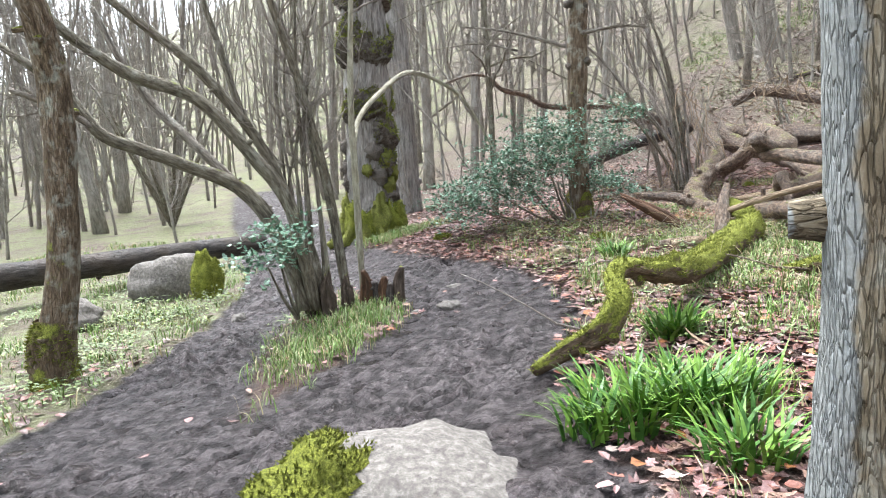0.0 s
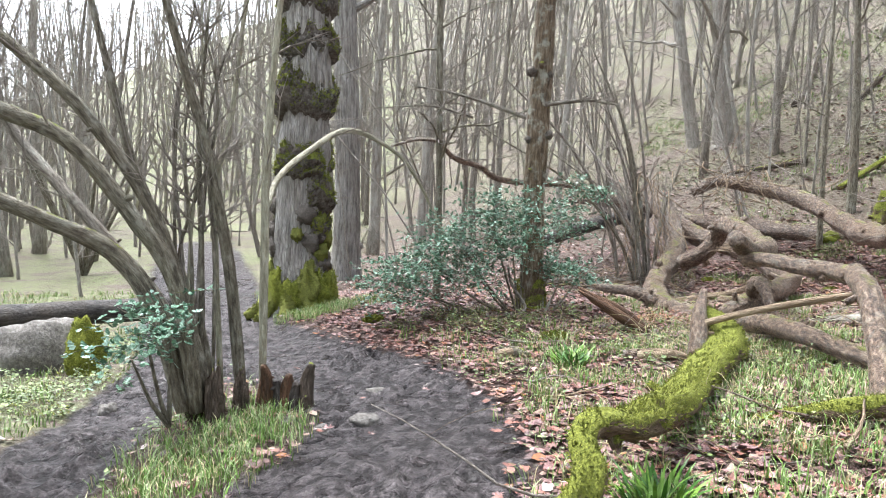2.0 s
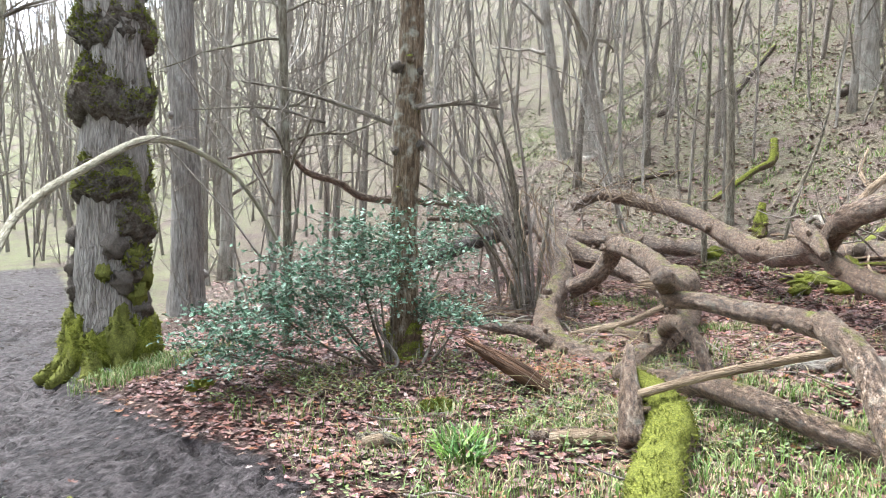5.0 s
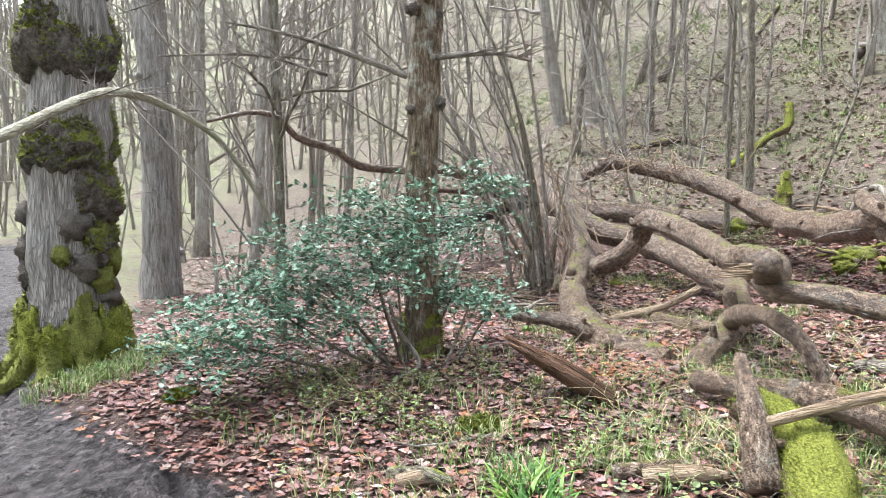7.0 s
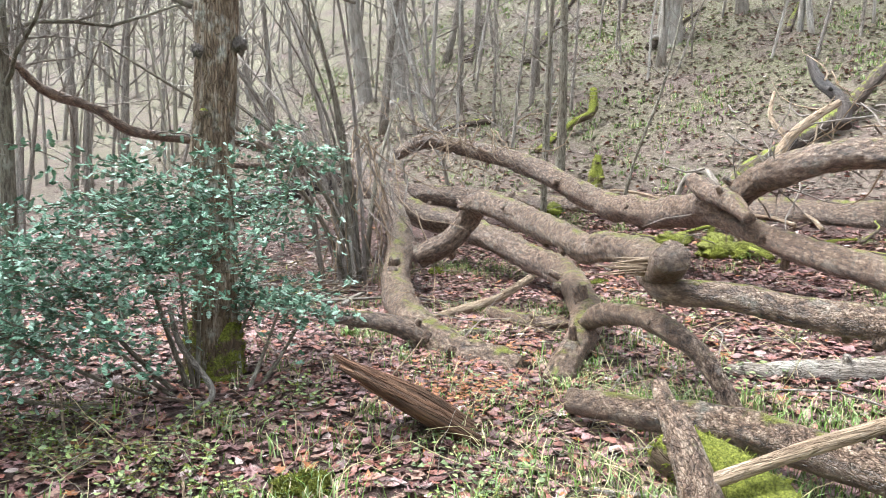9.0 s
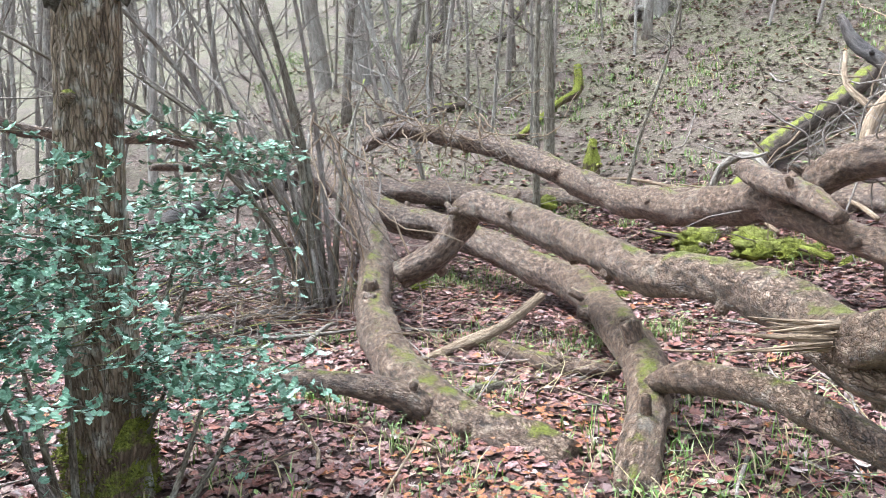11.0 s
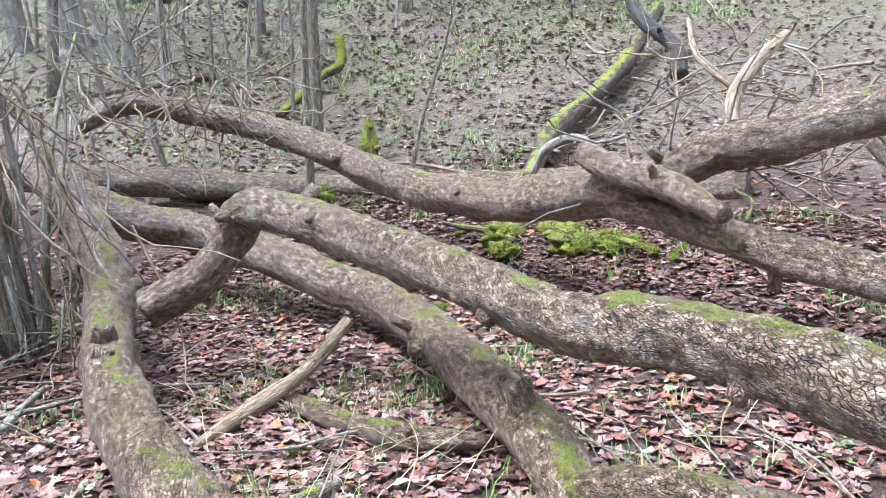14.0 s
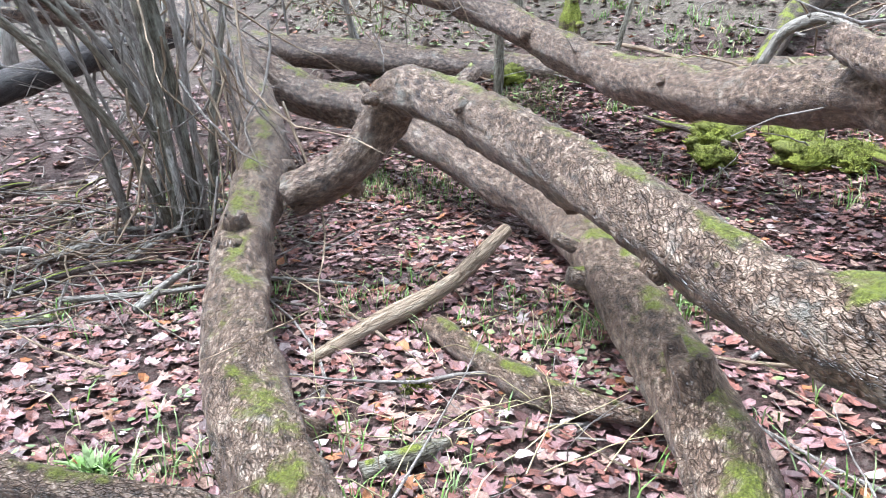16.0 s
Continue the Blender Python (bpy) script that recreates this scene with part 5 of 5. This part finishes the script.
def verge_mask(x, y):
    m = float(track(np.array(x), np.array(y)))
    isl = math.exp(-((x + 0.75) ** 2 / 0.35 + (y - 6.7) ** 2 / 2.2))
    strip = math.exp(-((x - 2.9) ** 2 / 3.2 + (y - 7.0) ** 2 / 6.5)) * clumpy(x, y, 1.6, -0.08)
    burl = math.exp(-(math.hypot(x + 1.27, y - 12.7) - 0.85) ** 2 / 0.15) if y < 12.8 else 0
    return (1 - m) ** 2 * min(1, isl + 0.9 * strip + burl)


blades("grass", "tufts of pale green grass on the verges", 26000, (-2.4, 5.5, 3, 13.5), verge_mask, 1, 0.13, GRASS)
blades("grass", "rough meadow grass left of the track", 15000, (-9, -2.2, 4, 17), lambda x, y: (1 - float(track(np.array(x), np.array(y)))) ** 2 * clumpy(x, y), 2, 0.12, GRASS, 0.005)
blades("grass", "sparse grass among the fallen limbs", 7000, (3, 9.5, 8, 16), lambda x, y: clumpy(x, y, 0.9, 0.18) ** 2, 3, 0.12, GRASS)
blades("grass", "thin grass and sedge on the steep bank", 19000, (8, 22, 13, 29), lambda x, y: clumpy(x, y, 0.5, 0.0), 4, 0.11, GRASS, 0.007)


# ---- dead leaves and small herbs ----
# a plain oval leaf and a lobed one: along, across, curl; the last point is the middle
LEAF_SHAPES = (
    (((-0.5, 0, 0.4), (-0.2, 0.95, 0), (0.2, 0.85, 0.2), (0.5, 0, 1.0), (0.2, -0.8, 0.2), (-0.2, -1.0, 0), (0.0, 0, 0)), [(i, (i + 1) % 6, 6)[::-1] for i in range(6)]),
    (((-0.5, 0, 0.3), (-0.22, 1.25, 0.5), (-0.08, 0.55, 0), (0.2, 1.35, 0.9), (0.2, 0.5, 0.2), (0.55, 0, 1.1), (0.22, -0.5, 0.2), (0.24, -1.3, 0.8), (-0.06, -0.55, 0), (-0.2, -1.2, 0.4), (0.0, 0, 0)), [(i, (i + 1) % 10, 10)[::-1] for i in range(10)]),
)
def leaf_carpet(name, label, count, box, mask, seed, size, mats, weights, category="leaves", lift=0.012, lobed=0.55):
    """Loose curled leaves, each with its own fold."""
    rng, b, n = random.Random(seed), Buf(), 0
    while n < count:
        x, y = rng.uniform(box[0], box[1]), rng.uniform(box[2], box[3])
        if rng.random() > mask(x, y):
            continue
        n += 1
        a, L = rng.uniform(0, 6.28), size * rng.uniform(0.55, 1.3)
        w = L * rng.uniform(0.26, 0.4)
        tx, ty = rng.gauss(0, 0.17), rng.gauss(0, 0.17)
        fold, curl = rng.uniform(-0.25, 0.45) * w, rng.uniform(-0.1, 0.22) * L
        c, s = math.cos(a), math.sin(a)
        q = Vector((x, y, 0))
        z0 = gz(x, y) + noise.noise(q * 0.9) * 0.04 + noise.noise(q * 3.3) * 0.02 + lift * rng.uniform(0.5, 2.2) if near_camera(x, y) else gz(x, y) + noise.noise(q * 0.25) * 0.25 + 0.03
        v = []
        shape, face = LEAF_SHAPES[1 if rng.random() < lobed else 0]
        for u, k, h in ((u, k, fold * abs(k) + curl * g) for u, k, g in shape):
            dx, dy = u * L, k * w
            j = 1 + rng.uniform(-0.22, 0.22)
            v.append((x + (dx * c - dy * s) * j, y + (dx * s + dy * c) * j, z0 + h + dx * tx + dy * ty))
        own = (rng.random(), rng.random(), rng.random())
        b.add(v, face, mats[rng.choices(range(len(mats)), weights)[0]], [own] * len(v))
    tagged(part(name, b, None, "", False), label, category, kind="stuff")


def near_camera(x, y):
    return -7 < x < 11 and -2 < y < 19


def litter_mask(x, y):
    m = float(track(np.array(x), np.array(y)))
    right = 1 / (1 + math.exp(-(x - 0.3 + 1.6 * min(1, max(0, (y - 7.6) / 2.2))) / 0.3))
    return max(0.03 if m < 0.6 else 0.003, (1 - m) ** 1.5 * (0.12 + 0.88 * right))


MIX = (7, 4, 6, 7, 0.8, 0.8)
leaf_carpet("leaf_litter", "thick wet carpet of russet and pinkish dead leaves", 46000, (-1.6, 9.3, 7.5, 16), litter_mask, 11, 0.068, LITTER, MIX)
leaf_carpet("leaf_litter", "dead leaves strewn beside the track", 15000, (-4, 5, 1.5, 7.5), litter_mask, 12, 0.075, LITTER, MIX)
leaf_carpet("leaf_litter", "dead leaves scattered over the wooded bank", 16000, (-2, 24, 10, 32), lambda x, y: litter_mask(x, y) * (1 if x < 14 and y < 20 else max(0.0, 1 - max(x - 14, y - 20) / 10)) if not (-1.6 < x < 9.3 and y < 16) else 0, 13, 0.095, LITTER, (5, 6, 6, 1, 3, 0.8))
leaf_carpet("low_herbs", "small green herb leaves beside the track", 6000, (-5.5, -1.2, 4, 12), lambda x, y: (1 - float(track(np.array(x), np.array(y)))) ** 2 * clumpy(x, y, 1.4, 0.05), 14, 0.042, IVY, (3, 1), "plant", 0.05, 0)
leaf_carpet("low_herbs", "small green herb leaves among dead leaves", 4600, (0.6, 9, 4.5, 16), lambda x, y: (1 - float(track(np.array(x), np.array(y)))) * clumpy(x, y, 1.7, 0.2) ** 2 * (1 if y < 10 else 0.4), 15, 0.034, IVY, (3, 1), "plant", 0.04, 0)
leaf_carpet("low_herbs", "green leaves scattered over the bank", 6500, (7, 24, 13, 32), lambda x, y: clumpy(x, y, 0.6, 0.0), 16, 0.09, IVY, (2, 1), "plant", 0.03, 0)

# fallen sticks among the leaves
b, rs = Buf(), random.Random(44)
for k in range(420):
    x, y = rs.uniform(0.8, 10), rs.uniform(4, 17)
    if float(track(np.array(x), np.array(y))) > 0.3:
        continue
    a, L = rs.uniform(0, 6.28), rs.uniform(0.2, 1.1)
    s = wander((x, y, gz(x, y) + rs.uniform(0.0, 0.05)), (math.cos(a), math.sin(a), rs.uniform(-0.02, 0.12)), L, rs.uniform(0.004, 0.014), rs, 6, 0.12)
    for row in s:
        row[2] = max(row[2], gz(row[0], row[1]) + 0.012)
    tube(b, s, (TWIG, DEADWOOD, BARK_FALLEN)[k % 3], 5)
tagged(part("fallen_twigs", b), "thin dead sticks scattered over the litter", "twigs", kind="stuff")
for k, (p, q, r) in enumerate((((3.04, 16.37), (4.34, 16.34), 0.03), ((2.79, 13.54), (3.34, 13.47), 0.025), ((3.49, 14.65), (4.91, 15.88), 0.028), ((3.10, 12.64), (3.51, 12.56), 0.022), ((3.09, 13.56), (3.39, 13.49), 0.022), ((1.26, 8.66), (1.44, 8.66), 0.05), ((2.31, 8.30), (2.73, 8.19), 0.045), ((1.24, 8.78), (1.52, 8.53), 0.05), ((2.41, 8.18), (2.77, 8.01), 0.05), ((2.47, 9.96), (2.56, 9.40), 0.012), ((3.89, 11.31), (4.21, 11.28), 0.04))):
    mx, my = (p[0] + q[0]) / 2 + 0.03, (p[1] + q[1]) / 2 - 0.03
    log("dead_branch", "dead branch lying on the leaf litter", [(*p, gz(*p) + r * 0.6, r), (mx, my, gz(mx, my) + r * 1.1, r * 0.9), (*q, gz(*q) + r * 0.7, r * 0.5)], (BARK_FALLEN, BARK_HAZEL, DEADWOOD)[k % 3], 9, 0.25, k + 0.6, 2, "branch")


# ---- brushwood round the coppice clump and below the bank ----
rs = random.Random(909)
for k in range(30):
    if k < 18:
        x, y, a = rs.uniform(2.3, 4.1), rs.uniform(12.9, 16.6), rs.gauss(0.5, 0.5)
    else:
        x, y, a = rs.uniform(7.6, 9.6), rs.uniform(10.2, 14.2), rs.gauss(1.2, 0.7)
    L, r = rs.uniform(0.6, 1.7), rs.uniform(0.012, 0.035)
    pts = []
    for f in (0, 0.35, 0.7, 1):
        px, py = x + f * L * math.cos(a) + rs.gauss(0, 0.04), y + f * L * math.sin(a) + rs.gauss(0, 0.04)
        pts.append((px, py, gz(px, py) + r + 0.03 + (0.05 if 0 < f < 1 else 0), r * (1 - 0.5 * f)))
    mat = (BARK_HALF, BARK_GREY, BARK_FALLEN)[k % 3] if k < 18 else (BARK_MOSSY, BARK_HALF, DEADWOOD)[k % 3]
    log("dead_branch", "dead branch lying in brushwood on the leaf litter", pts, mat, 8, 0.25, k * 0.7 + 0.2, 2, "branch")
b = Buf()
for k in range(150):
    x, y, a = rs.gauss(3.7, 0.6), rs.gauss(14.6, 0.9), rs.uniform(0, 6.28)
    tube(b, wander((x, y, gz(x, y) + rs.uniform(0.01, 0.25)), (math.cos(a), math.sin(a), rs.uniform(-0.1, 0.25)), rs.uniform(0.4, 1.2), 0.007, rs, 5, 0.16), (TWIG, BARK_GREY, DEADWOOD)[k % 3], 4, close=False)
tagged(part("brushwood", b), "tangled thin brushwood round the coppice stems", "twigs", kind="stuff")

# ---- low mounds, brambles and straw ----
def herb_mound(x, y, r, h, count, seed, mats, size=0.03):
    """A low mound of small-leaved shoots standing in the litter."""
    ob, rng, st, lv = thing("low_mound", "low mound of small green leaves and mossy shoots in dead leaves", "plant", group="low green mounds"), random.Random(seed), Buf(), Buf()
    while len(lv.f) < count * 2:
        a, d = rng.uniform(0, 6.28), r * math.sqrt(rng.random())
        px, py = x + d * math.cos(a), y + d * math.sin(a)
        L = h * (1.1 - (d / r) ** 2) * rng.uniform(0.5, 1.2)
        sh = wander((px, py, gz(px, py) - 0.02), (rng.gauss(0, 0.4), rng.gauss(0, 0.4), 1), L + 0.03, 0.003, rng, 4, 0.2)
        tube(st, sh, BARK_HAZEL, 3, close=False)
        for i in range(8):
            p = sh[1 + i % 4, :3] + np.array([rng.gauss(0, 0.012) for _ in range(3)])
            c = rng.uniform(0, 6.28)
            u = np.array((math.cos(c), math.sin(c), rng.gauss(0.1, 0.3))) * size * rng.uniform(0.6, 1.3)
            w = np.array((-math.sin(c), math.cos(c), rng.gauss(0, 0.3))) * size * 0.32
            lv.add([p, p + u * 0.5 + w, p + u, p + u * 0.5 - w + np.array((0, 0, 0.004))], [(0, 1, 2), (0, 2, 3)], mats[rng.randrange(len(mats))])
    tagged(part("shoots", st, ob), kind="stuff")
    tagged(part("leaves", lv, ob, "", False), kind="stuff")
    return ob


for i, (x, y, r, h, n) in enumerate(((1.37, 9.75, 0.24, 0.2, 420), (1.05, 10.15, 0.3, 0.2, 420), (0.85, 10.6, 0.32, 0.22, 450), (1.55, 9.3, 0.2, 0.13, 260), (2.2, 10.35, 0.25, 0.15, 320), (1.7, 10.2, 0.22, 0.16, 280), (0.3, 10.2, 0.26, 0.12, 260), (2.35, 8.7, 0.25, 0.14, 280), (3.4, 7.5, 0.3, 0.16, 300), (2.2, 6.0, 0.25, 0.12, 260), (-2.9, 9.2, 0.5, 0.22, 600), (-3.4, 8.6, 0.45, 0.2, 520), (-2.75, 8.3, 0.3, 0.18, 300))):
    herb_mound(x, y, r, h, n, 300 + i, (IVY[0], IVY[1], MOSS_BURL), 0.032)

b, rs = Buf(), random.Random(515)
for cx, cy, spread_xy, n in ((2.95, 7.95, 0.35, 130), (3.3, 8.6, 0.6, 90), (3.9, 9.2, 0.7, 90), (2.6, 9.0, 0.5, 60), (4.3, 11.4, 0.6, 60), (2.2, 6.3, 0.7, 90), (5.4, 9.6, 0.8, 80), (1.2, 10.2, 0.5, 60)):
    for _ in range(n):
        x, y = cx + rs.gauss(0, spread_xy * 0.5), cy + rs.gauss(0, spread_xy * 0.5)
        a = rs.uniform(0, 6.28)
        sh = wander((x, y, gz(x, y)), (math.cos(a), math.sin(a), rs.uniform(0.3, 1.3)), rs.uniform(0.15, 0.55), 0.0032, rs, 6, 0.18, -0.16, 0.4)
        for row in sh:
            row[2] = max(row[2], gz(row[0], row[1]) + 0.01)
        tube(b, sh, (GRASS[2], DEADWOOD, GRASS[2], TWIG)[rs.randrange(4)], 3, close=False)
tagged(part("dead_straw", b), "tangle of dead straw and bramble stems in the litter", "straw", kind="stuff")
leaf_carpet("dead_bracken", "crumbled orange dead bracken by the rotten slab", 900, (2.5, 4.3, 9.1, 11.2), lambda x, y: math.exp(-((x - 3.1) ** 2 + (y - 9.9) ** 2) / 0.12) + 0.4 * math.exp(-((x - 3.9) ** 2 + (y - 10.6) ** 2) / 0.1), 19, 0.035, [LITTER[5], LITTER[0]], (3, 1), "bracken", 0.03)
